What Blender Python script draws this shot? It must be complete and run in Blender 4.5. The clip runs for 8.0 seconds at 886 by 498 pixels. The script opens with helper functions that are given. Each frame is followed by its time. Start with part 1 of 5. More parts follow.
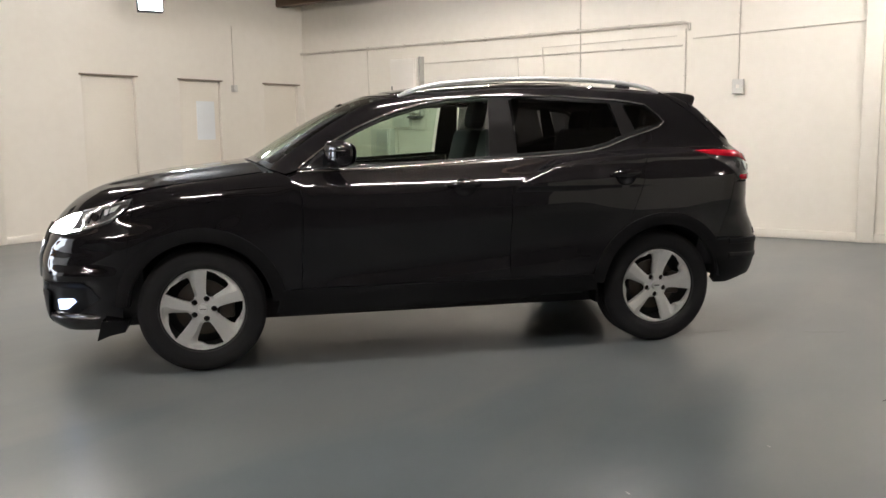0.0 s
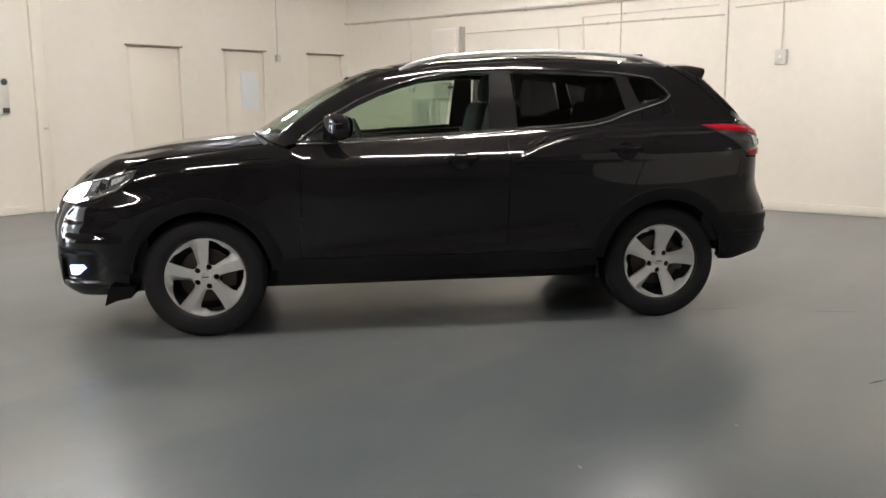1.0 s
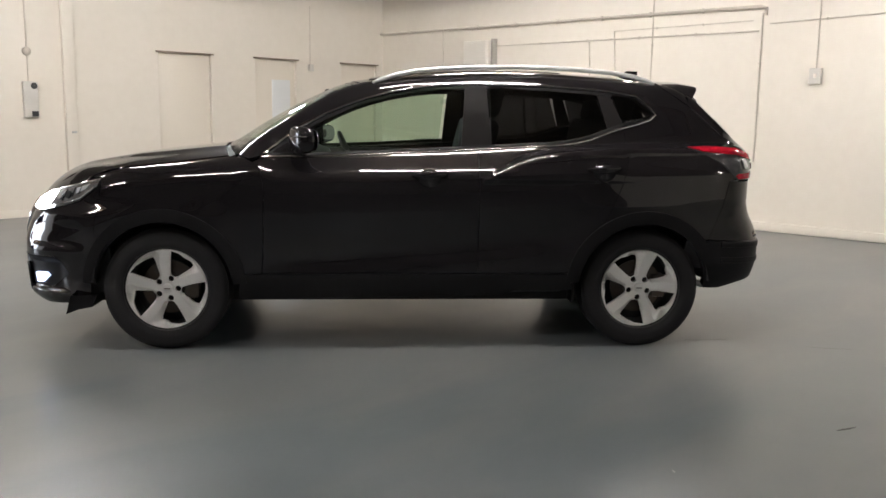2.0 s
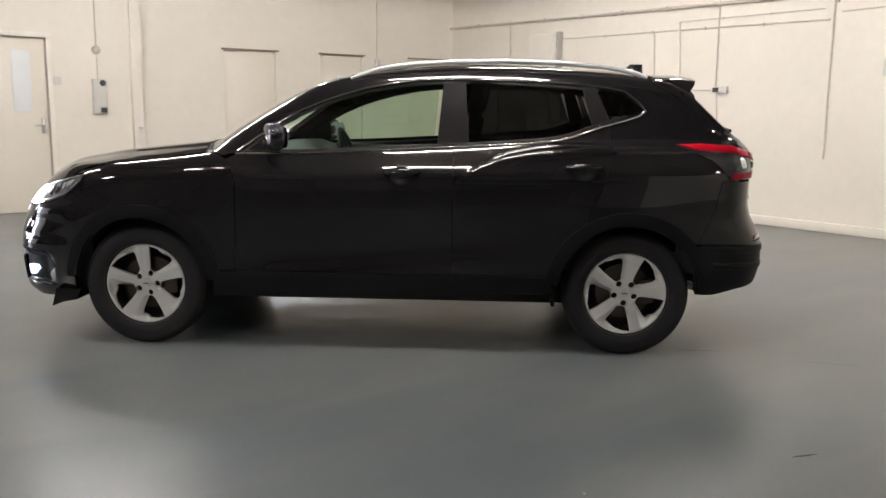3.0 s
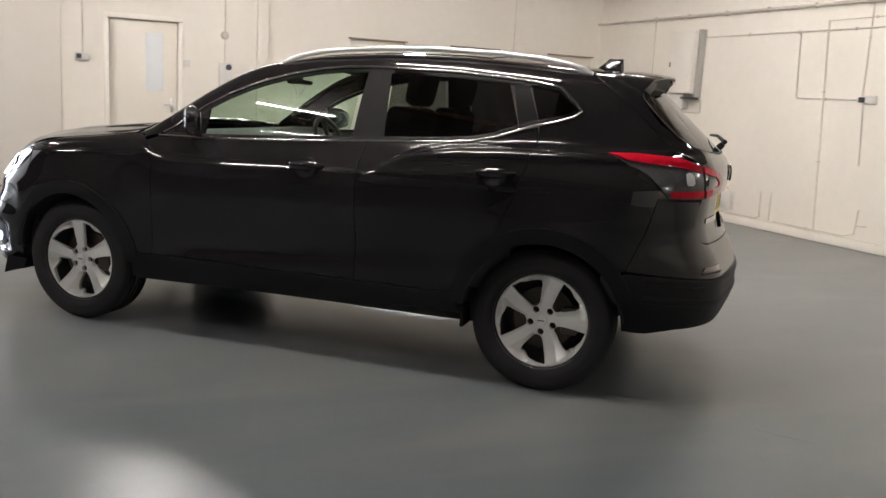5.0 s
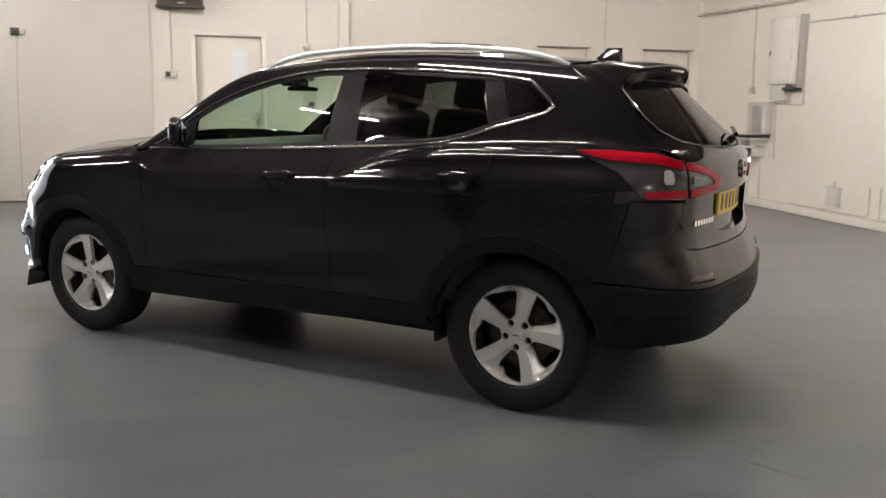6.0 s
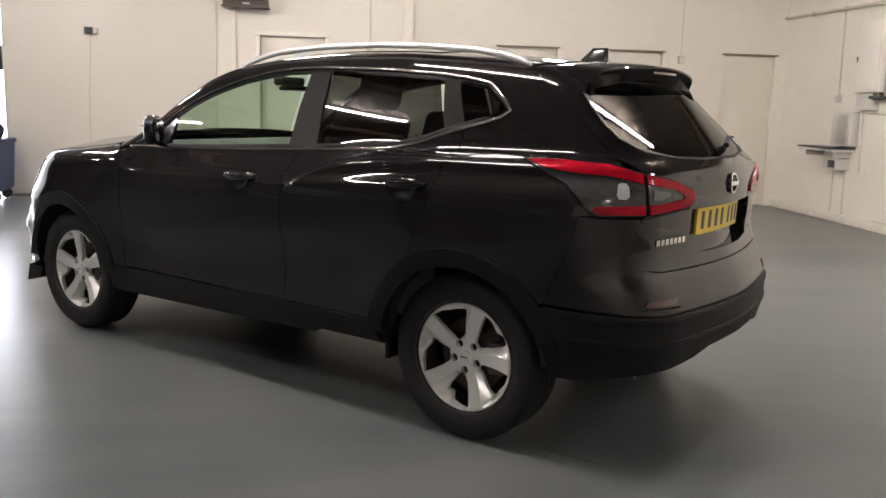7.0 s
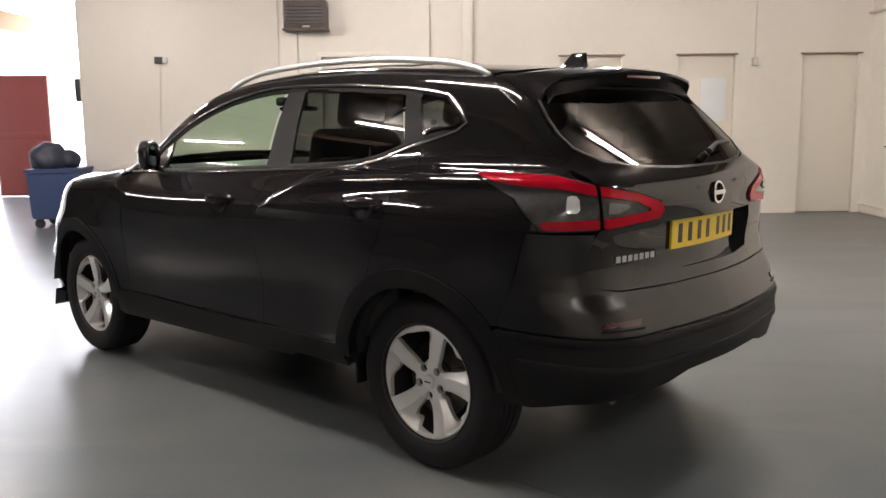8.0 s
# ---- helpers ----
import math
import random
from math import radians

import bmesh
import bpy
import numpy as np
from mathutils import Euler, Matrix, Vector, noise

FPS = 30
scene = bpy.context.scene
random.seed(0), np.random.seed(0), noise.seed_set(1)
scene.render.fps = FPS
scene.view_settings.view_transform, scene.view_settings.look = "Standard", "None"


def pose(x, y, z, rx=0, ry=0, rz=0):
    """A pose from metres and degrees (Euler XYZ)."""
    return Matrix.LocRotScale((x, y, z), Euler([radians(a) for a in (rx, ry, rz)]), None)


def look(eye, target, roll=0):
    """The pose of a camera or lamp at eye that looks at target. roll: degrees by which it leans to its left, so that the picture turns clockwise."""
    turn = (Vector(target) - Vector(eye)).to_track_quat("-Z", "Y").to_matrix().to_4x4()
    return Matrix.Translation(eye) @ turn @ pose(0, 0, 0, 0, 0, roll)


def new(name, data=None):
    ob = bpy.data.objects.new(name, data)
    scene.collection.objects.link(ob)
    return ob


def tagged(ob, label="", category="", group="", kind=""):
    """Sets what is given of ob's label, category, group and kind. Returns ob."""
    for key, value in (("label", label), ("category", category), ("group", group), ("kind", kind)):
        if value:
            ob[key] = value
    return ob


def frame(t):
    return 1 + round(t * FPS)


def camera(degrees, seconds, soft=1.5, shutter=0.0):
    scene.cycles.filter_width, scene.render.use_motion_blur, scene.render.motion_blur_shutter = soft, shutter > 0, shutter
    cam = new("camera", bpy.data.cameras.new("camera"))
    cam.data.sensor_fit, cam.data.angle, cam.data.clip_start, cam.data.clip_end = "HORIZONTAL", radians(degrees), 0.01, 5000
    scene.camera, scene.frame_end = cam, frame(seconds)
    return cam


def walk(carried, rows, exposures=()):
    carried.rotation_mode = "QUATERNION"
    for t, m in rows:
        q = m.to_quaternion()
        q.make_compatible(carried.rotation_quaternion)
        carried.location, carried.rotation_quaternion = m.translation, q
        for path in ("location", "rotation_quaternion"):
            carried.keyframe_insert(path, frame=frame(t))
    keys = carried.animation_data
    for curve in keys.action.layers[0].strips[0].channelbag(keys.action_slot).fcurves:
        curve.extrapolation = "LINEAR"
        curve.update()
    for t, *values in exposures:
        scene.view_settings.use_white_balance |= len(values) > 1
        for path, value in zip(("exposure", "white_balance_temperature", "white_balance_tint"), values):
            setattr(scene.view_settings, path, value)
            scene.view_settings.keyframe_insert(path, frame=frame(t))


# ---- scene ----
cam = camera(53.9, 8.0, shutter=0.4)
PATH = [
    (0, (-4.983, -1.954, 1.256), (-3.365, -0.808, 0.995), -0.7),
    (0.5, (-4.934, -2.022, 1.256), (-3.344, -0.842, 0.968), -0.9),
    (1, (-4.797, -2.283, 1.279), (-3.276, -1.027, 0.95), -0.5),
    (1.5, (-4.592, -2.393, 1.29), (-3.109, -1.1, 0.933), -0.4),
    (1.7, (-4.494, -2.459, 1.296), (-3.026, -1.142, 0.962), 0.2),
    (3, (-3.684, -2.98, 1.326), (-2.442, -1.446, 1.004), 0.6),
    (3.5, (-3.318, -3.232, 1.325), (-2.205, -1.604, 0.994), 0.4),
    (4, (-2.92, -3.348, 1.314), (-1.909, -1.655, 0.98), 0.4),
    (4.2, (-2.757, -3.378, 1.329), (-1.766, -1.672, 0.997), 0.5),
    (5.3, (-1.806, -3.458, 1.343), (-1.092, -1.622, 0.998), 2.3),
    (5.5, (-1.649, -3.445, 1.337), (-0.987, -1.589, 0.996), 0.7),
    (6, (-1.214, -3.463, 1.341), (-0.728, -1.553, 1.001), 0.8),
    (6.5, (-0.852, -3.385, 1.333), (-0.468, -1.452, 0.994), 1.5),
    (7, (-0.519, -3.329, 1.347), (-0.274, -1.373, 1.01), 1.7),
    (7.5, (-0.254, -3.246, 1.349), (-0.118, -1.277, 1.026), 1.1),
    (8, (0.06, -3.215, 1.347), (0.059, -1.238, 1.041), -0.6),
]
walk(cam, [(t, look(eye, target, roll)) for t, eye, target, roll in PATH],
     [(0, 1.56, 6450, 12), (3.5, 1.58, 6450, 13), (5.5, 1.50, 6450, 14), (8, 1.57, 6650, 16)])

# ---- light ----
CEIL = 3.42            # underside of the ceiling
XB, YA = 5.645, 8.355  # inner faces of the two far walls
XL, YN = -15.0, -9.0   # the two walls behind the walk
WALL_END = -4.66       # where the far wall stops at the daylight bay

world = bpy.data.worlds.new("world")
scene.world = world
world.use_nodes = True
wn = world.node_tree
sky = wn.nodes.new("ShaderNodeTexSky")
sky.sky_type, sky.sun_disc = "NISHITA", False
sky.sun_elevation, sky.sun_rotation = radians(44), radians(290)
wn.links.new(sky.outputs[0], wn.nodes["Background"].inputs[0])
wn.nodes["Background"].inputs[1].default_value = 0.15

sun_data = bpy.data.lights.new("sun", "SUN")
sun_data.energy, sun_data.angle, sun_data.color = 5.0, radians(0.6), (1.0, 0.95, 0.88)
sun = new("sun", sun_data)
sun.matrix_world = look((-30, 8, 22), (-8, 16, 0))

# ---- materials ----
def material(name, colour, rough=0.5, metal=0.0, vary=0.0, scale=4.0, fine=60.0, bump=0.0, tint=None, coat=0.0,
             rough_vary=0.0, stretch=(1, 1, 1), depth=0.004, spec=0.5, detail=6.0):
    """A surface whose colour and gloss drift at two scales, with fine relief."""
    m = bpy.data.materials.new(name)
    m.use_nodes = True
    nt = m.node_tree
    p = nt.nodes["Principled BSDF"]
    p.inputs["Base Color"].default_value = (*colour, 1)
    p.inputs["Roughness"].default_value = rough
    p.inputs["Metallic"].default_value = metal
    p.inputs["Coat Weight"].default_value = coat
    p.inputs["Coat Roughness"].default_value = 0.01
    p.inputs["Specular IOR Level"].default_value = spec
    if vary or bump or rough_vary:
        co = nt.nodes.new("ShaderNodeTexCoord")
        mp = nt.nodes.new("ShaderNodeMapping")
        mp.inputs["Scale"].default_value = stretch
        nt.links.new(co.outputs["Object"], mp.inputs["Vector"])
        big = nt.nodes.new("ShaderNodeTexNoise")
        big.inputs["Scale"].default_value, big.inputs["Detail"].default_value = scale, detail
        small = nt.nodes.new("ShaderNodeTexNoise")
        small.inputs["Scale"].default_value, small.inputs["Detail"].default_value = fine, 4
        for n in (big, small):
            nt.links.new(mp.outputs[0], n.inputs["Vector"])
        mix = nt.nodes.new("ShaderNodeMix")
        mix.data_type = "FLOAT"
        mix.inputs[0].default_value = 0.35
        nt.links.new(big.outputs[0], mix.inputs[2])
        nt.links.new(small.outputs[0], mix.inputs[3])
        if vary:
            ramp = nt.nodes.new("ShaderNodeValToRGB")
            other = tint or tuple(c * (1 - vary) for c in colour)
            ramp.color_ramp.elements[0].position, ramp.color_ramp.elements[1].position = 0.15, 0.85
            ramp.color_ramp.elements[0].color, ramp.color_ramp.elements[1].color = (*other, 1), (*colour, 1)
            nt.links.new(mix.outputs[0], ramp.inputs[0])
            nt.links.new(ramp.outputs[0], p.inputs["Base Color"])
        if rough_vary:
            mr = nt.nodes.new("ShaderNodeMapRange")
            mr.inputs["From Min"].default_value, mr.inputs["From Max"].default_value = 0.1, 0.9
            mr.inputs["To Min"].default_value, mr.inputs["To Max"].default_value = max(0.02, rough - rough_vary), rough + rough_vary
            nt.links.new(big.outputs[0], mr.inputs[0])
            nt.links.new(mr.outputs[0], p.inputs["Roughness"])
        if bump:
            b = nt.nodes.new("ShaderNodeBump")
            b.inputs["Strength"].default_value, b.inputs["Distance"].default_value = bump, depth
            nt.links.new(mix.outputs[0], b.inputs["Height"])
            nt.links.new(b.outputs[0], p.inputs["Normal"])
    return m


def glow(name, colour, strength):
    m = bpy.data.materials.new(name)
    m.use_nodes = True
    p = m.node_tree.nodes["Principled BSDF"]
    p.inputs["Base Color"].default_value = (*colour, 1)
    p.inputs["Emission Color"].default_value = (*colour, 1)
    p.inputs["Emission Strength"].default_value = strength
    return m


def pane(name, colour, clear, rough=0.0, mirror=0.07):
    """Thin tinted glass: part seen through, part mirrored."""
    m = bpy.data.materials.new(name)
    m.use_nodes = True
    nt = m.node_tree
    nt.nodes.remove(nt.nodes["Principled BSDF"])
    through_it = nt.nodes.new("ShaderNodeBsdfTransparent")
    through_it.inputs[0].default_value = (*[c * clear for c in colour], 1)
    gloss = nt.nodes.new("ShaderNodeBsdfGlossy")
    gloss.inputs["Roughness"].default_value = rough
    lay = nt.nodes.new("ShaderNodeLayerWeight")
    lay.inputs[0].default_value = 0.5
    power = nt.nodes.new("ShaderNodeMath")
    power.operation = "POWER"
    power.inputs[1].default_value = 5.0
    nt.links.new(lay.outputs["Facing"], power.inputs[0])
    fres = nt.nodes.new("ShaderNodeMath")
    fres.operation = "MULTIPLY_ADD"
    fres.inputs[1].default_value, fres.inputs[2].default_value = 0.90, mirror
    nt.links.new(power.outputs[0], fres.inputs[0])
    mix = nt.nodes.new("ShaderNodeMixShader")
    nt.links.new(fres.outputs[0], mix.inputs[0])
    nt.links.new(through_it.outputs[0], mix.inputs[1])
    nt.links.new(gloss.outputs[0], mix.inputs[2])
    nt.links.new(mix.outputs[0], nt.nodes["Material Output"].inputs[0])
    return m


WALL = material("wall_paint", (0.77, 0.725, 0.645), 0.55, vary=0.10, scale=0.9, fine=9, bump=0.14, tint=(0.66, 0.61, 0.525), depth=0.006)
# Dark tone for unseen walls, chosen so the car mirrors little light.
REAR_WALL = material("unseen_wall_dark", (0.10, 0.095, 0.09), 0.7, vary=0.3, scale=1.2, fine=12, bump=0.4)
WALL_TOP = material("upper_wall_paint", (0.72, 0.67, 0.58), 0.6, vary=0.1, scale=1.3, fine=14, bump=0.3, depth=0.006)
FLOOR = material("floor_paint", (0.123, 0.138, 0.142), 0.28, spec=0.42, vary=0.3, scale=0.5, fine=3.0, bump=0.04, depth=0.004, tint=(0.072, 0.084, 0.088), detail=3.0)
# wide worn streaks over the floor paint
nt = FLOOR.node_tree
worn = nt.nodes.new("ShaderNodeTexNoise")
worn.inputs["Scale"].default_value, worn.inputs["Detail"].default_value, worn.inputs["Distortion"].default_value = 0.9, 4.0, 0.5
spread = nt.nodes.new("ShaderNodeMapping")
spread.inputs["Rotation"].default_value, spread.inputs["Scale"].default_value = (0, 0, 0.5), (0.6, 1.8, 1.0)
where = nt.nodes.new("ShaderNodeTexCoord")
nt.links.new(where.outputs["Object"], spread.inputs["Vector"])
nt.links.new(spread.outputs[0], worn.inputs["Vector"])
share = nt.nodes.new("ShaderNodeMapRange")
share.inputs["From Min"].default_value, share.inputs["From Max"].default_value = 0.42, 0.68
share.inputs["To Max"].default_value = 0.55
nt.links.new(worn.outputs[0], share.inputs[0])
over = nt.nodes.new("ShaderNodeMix")
over.data_type = "RGBA"
over.inputs[7].default_value = (0.170, 0.167, 0.156, 1)
nt.links.new(share.outputs[0], over.inputs[0])
base = nt.nodes["Principled BSDF"].inputs["Base Color"]
nt.links.new(base.links[0].from_socket, over.inputs[6])
nt.links.new(over.outputs[2], base)
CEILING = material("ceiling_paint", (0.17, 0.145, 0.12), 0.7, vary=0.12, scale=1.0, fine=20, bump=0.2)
TIMBER = material("timber", (0.13, 0.078, 0.045), 0.6, vary=0.4, scale=3, fine=40, bump=0.3, stretch=(1, 8, 8))
DOOR = material("door_paint", (0.74, 0.685, 0.59), 0.38, vary=0.10, scale=1.5, fine=30, bump=0.05)
# Dark brown stands in for the shadow line over each door.
LINTEL = material("shadowed_lintel", (0.30, 0.24, 0.18), 0.6, vary=0.4, scale=5, fine=40)
FRAME = material("frame_paint", (0.78, 0.73, 0.64), 0.35, vary=0.08, scale=3, fine=30, bump=0.08)
GREY_PLASTIC = material("grey_plastic", (0.60, 0.58, 0.53), 0.4, vary=0.12, scale=8)
DARK_PLASTIC = material("dark_plastic", (0.03, 0.03, 0.032), 0.45, vary=0.2, scale=10)
CONDUIT = material("conduit_paint", (0.63, 0.58, 0.50), 0.4, vary=0.35, scale=3, fine=30, tint=(0.42, 0.375, 0.31))
STEEL = material("brushed_steel", (0.55, 0.55, 0.54), 0.32, 1.0, vary=0.15, scale=6, fine=80)
FROST = material("frosted_glass", (0.72, 0.74, 0.74), 0.45, vary=0.06, scale=6)
BROWN = material("heater_enamel", (0.075, 0.05, 0.04), 0.4, vary=0.3, scale=6, fine=40, bump=0.1)
TUBE = glow("tube_light", (1.0, 0.96, 0.915), 182.0)
FLOOD = glow("flood_light", (0.85, 0.93, 1.0), 120.0)
PANEL_PAINT = material("panel_paint", (0.68, 0.635, 0.565), 0.45, vary=0.10, scale=1.2, fine=12, bump=0.2, tint=(0.62, 0.575, 0.505))
BLUE = material("blue_plastic", (0.035, 0.06, 0.14), 0.5, vary=0.3, scale=5, fine=50, bump=0.1)
SACK = material("dark_sacks", (0.02, 0.025, 0.045), 0.5, vary=0.4, scale=8, fine=60, bump=0.5, depth=0.01)
RED_PAINT = material("red_door_paint", (0.42, 0.10, 0.09), 0.5, vary=0.25, scale=3, fine=40)
YARD = material("yard_concrete", (0.46, 0.45, 0.43), 0.8, vary=0.25, scale=0.6, fine=8, bump=0.3)
RENDER = material("white_render", (0.78, 0.77, 0.74), 0.7, vary=0.1, scale=0.8, fine=10, bump=0.2)
CABINET = material("cabinet_paint", (0.74, 0.70, 0.63), 0.4, vary=0.08, scale=3, fine=40)
DAYLIGHT = glow("daylight_glow", (0.86, 0.92, 1.0), 3.6)
TRUNK = material("trunking_grey", (0.42, 0.40, 0.36), 0.5, vary=0.2, scale=8)
# Sunlight on the timber is put into its bright orange colour.
SUNLIT_TIMBER = material("sunlit_timber", (0.55, 0.27, 0.07), 0.6, vary=0.3, scale=3, fine=40, bump=0.2, stretch=(1, 8, 8))

# ---- building blocks ----
def mesh_of(bm, name):
    me = bpy.data.meshes.new(name)
    bm.normal_update()
    bm.to_mesh(me)
    bm.free()
    return me


def smooth(me, angle=0.6):
    for poly in me.polygons:
        poly.use_smooth = True
    me.set_sharp_from_angle(angle=angle)


def part(name, bm, mat, parent=None, label="", soft=True):
    """Links a bmesh or mesh as one object, under a thing or a part where one is given."""
    me = bm if isinstance(bm, bpy.types.Mesh) else mesh_of(bm, name)
    if not me.materials:
        me.materials.append(mat)
    if soft and not isinstance(bm, bpy.types.Mesh):
        smooth(me)
    ob = new(name, me)
    if parent:
        ob.parent = parent
    return tagged(ob, label) if label else ob


def thing(name, m, label, category, group="", kind=""):
    ob = new(name)
    ob.matrix_world = m
    ob.empty_display_size = 0.1
    return tagged(ob, label, category, group, kind)


def box(lo, hi, bevel=0.0, bm=None, segments=2):
    """A block between two corners, with rounded edges."""
    own = bmesh.new()
    lo, hi = Vector(lo), Vector(hi)
    bmesh.ops.create_cube(own, size=1, matrix=Matrix.Translation((lo + hi) / 2) @ Matrix.Diagonal((*(hi - lo), 1)))
    if bevel:
        bmesh.ops.bevel(own, geom=own.edges[:], offset=bevel, segments=segments, affect="EDGES", profile=0.5)
    return join(bm, own)


def join(bm, own):
    if bm is None:
        return own
    tmp = bpy.data.meshes.new("tmp")
    own.to_mesh(tmp)
    own.free()
    bm.from_mesh(tmp)
    bpy.data.meshes.remove(tmp)
    return bm


def tube(points, r, n=10, bm=None, closed=False, flat=1.0):
    """A round rod along points. flat squeezes it along its second axis."""
    own = bmesh.new()
    pts = [Vector(p) for p in points]
    count = len(pts)
    ways = []
    for i in range(count):
        a = pts[i - 1] if i or closed else pts[0]
        b = pts[(i + 1) % count] if i < count - 1 or closed else pts[-1]
        ways.append((b - a).normalized())
    up = Vector((0, 0, 1)) if abs(ways[0].z) < 0.9 else Vector((1, 0, 0))
    side = ways[0].cross(up).normalized()
    rings = []
    radius = r if isinstance(r, (list, tuple)) else [r] * count
    for p, w, rad in zip(pts, ways, radius):
        side = (side - w * side.dot(w)).normalized()
        top = side.cross(w)
        rings.append([own.verts.new(p + rad * (math.cos(a) * side + flat * math.sin(a) * top)) for a in (2 * math.pi * k / n for k in range(n))])
    for i in range(count if closed else count - 1):
        a, b = rings[i], rings[(i + 1) % count]
        for k in range(n):
            own.faces.new((a[k], b[k], b[(k + 1) % n], a[(k + 1) % n]))
    if not closed:
        own.faces.new(rings[0][::-1])
        own.faces.new(rings[-1])
    bmesh.ops.recalc_face_normals(own, faces=own.faces[:])
    return join(bm, own)


def lathe(profile, n=48, axis="Y", bm=None, closed=False):
    """Turns (radius, along) pairs about an axis through the origin."""
    own = bmesh.new()
    rings = []
    for r, d in profile:
        ring = []
        for k in range(n):
            a = 2 * math.pi * k / n
            c, s = r * math.cos(a), r * math.sin(a)
            ring.append(own.verts.new((c, d, s) if axis == "Y" else (c, s, d)))
        rings.append(ring)
    span = len(rings) if closed else len(rings) - 1
    for i in range(span):
        a, b = rings[i], rings[(i + 1) % len(rings)]
        for k in range(n):
            own.faces.new((a[k], a[(k + 1) % n], b[(k + 1) % n], b[k]))
    bmesh.ops.recalc_face_normals(own, faces=own.faces[:])
    return join(bm, own)


# ---- the hall ----
def sheet(name, lo, hi, mat, label, category):
    return tagged(part(name, box(lo, hi), mat, soft=False), label, category, kind="structure")


sheet("floor", (XL, YN, -0.2), (XB + 0.25, YA + 4.0, 0), FLOOR, "glossy grey painted concrete floor with scuffs", "floor")
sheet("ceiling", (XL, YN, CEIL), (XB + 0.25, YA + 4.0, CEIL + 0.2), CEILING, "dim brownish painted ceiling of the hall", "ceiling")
WALL_D = 0.25
sheet("wall_south", (-4.5, YN - WALL_D, 0), (XB, YN, CEIL), WALL, "cream painted rendered wall", "wall")
sheet("wall_south_west", (XL, YN - WALL_D, 0), (-4.5, YN, CEIL), REAR_WALL, "unseen dark grey wall that darkens the reflections in the car", "wall")
sheet("wall_west", (XL - WALL_D, YN - WALL_D, 0), (XL, YA + 4.0, CEIL), REAR_WALL, "unseen dark grey wall that darkens the reflections in the car", "wall")

# far wall with its door openings
DOORS = [(-1.50, -0.675, 2.095), (1.61, 2.41, 2.075), (3.14, 3.88, 2.075), (4.76, 5.50, 2.075)]
bm = bmesh.new()
at = WALL_END
for x0, x1, top in DOORS:
    box((at, YA, 0), (x0, YA + WALL_D, CEIL), bm=bm)
    box((x0, YA, top), (x1, YA + WALL_D, CEIL), bm=bm)
    at = x1
box((at, YA, 0), (XB, YA + WALL_D, CEIL), bm=bm)
tagged(part("wall_north", bm, WALL, soft=False), "cream painted rendered wall with door openings", "wall", kind="structure")
# Unseen backing, added to block daylight at the gaps round the doors.
sheet("wall_light_stop", (WALL_END + WALL_D, YA + WALL_D, 0), (XB + WALL_D, YA + WALL_D + 0.1, CEIL), WALL_TOP, "unseen backing that stops daylight leaking round the doors", "wall")
bm = box((XB, YN, 0), (XB + WALL_D, YA + WALL_D, CEIL))
tagged(part("wall_east", bm, WALL, soft=False), "cream painted wall with surface conduits", "wall", kind="structure")

# concrete plinth along the east wall
bm = box((XB - 0.05, -0.5, 0), (XB, YA, 0.105), 0.012)
tagged(part("baseboard", bm, WALL), "cream painted plinth along the wall foot", "baseboard", kind="structure")


def door(n, x0, x1, top, recess, label):
    d = tagged(part("door_%d" % n, box((x0 + 0.004, YA + recess, 0.008), (x1 - 0.004, YA + recess + 0.045, top - 0.004), 0.003), DOOR), label, "door", kind="structure")
    return d


def door_frame(parent, x0, x1, top, wide, proud):
    for lo, hi in (((x0 - wide, YA - proud, 0), (x0, YA + 0.1, top)), ((x1, YA - proud, 0), (x1 + wide, YA + 0.1, top)),
                   ((x0 - wide, YA - proud, top), (x1 + wide, YA + 0.1, top + wide))):
        part("door_frame", box(lo, hi, 0.004), FRAME, parent)


d0 = door(1, -1.50, -0.675, 2.095, 0.055, "cream painted flush door with a narrow frosted pane")
door_frame(d0, -1.50, -0.675, 2.095, 0.06, 0.022)
part("pane", box((-1.06, YA + 0.047, 1.22), (-0.85, YA + 0.065, 1.94), 0.004), FROST, d0, "frosted narrow glass pane")
bm = box((-0.76, YA + 0.023, 0.96), (-0.72, YA + 0.06, 1.14), 0.004)
tube([(-0.74, YA + 0.025, 1.06), (-0.74, YA - 0.02, 1.06), (-0.85, YA - 0.02, 1.055)], 0.009, bm=bm)
part("door_handle", bm, STEEL, d0, "steel lever handle on a plate")
d1 = door(2, 1.61, 2.41, 2.075, 0.05, "cream painted flush door set back in the wall")
d2 = door(3, 3.14, 3.88, 2.075, 0.05, "cream painted flush door with a grey glass pane")
part("pane", box((3.46, YA + 0.042, 1.22), (3.79, YA + 0.06, 1.78), 0.004), FROST, d2, "grey frosted glass pane")
d3 = door(4, 4.76, 5.50, 2.075, 0.05, "cream painted flush door in the room corner")
for dd, (x0, x1, top) in zip((d1, d2, d3), DOORS[1:]):
    part("lintel_strip", box((x0 - 0.03, YA - 0.03, top - 0.004), (x1 + 0.03, YA + 0.02, top + 0.016), 0.003), LINTEL, dd, "lintel strip coloured as the dark shadow line above the door")

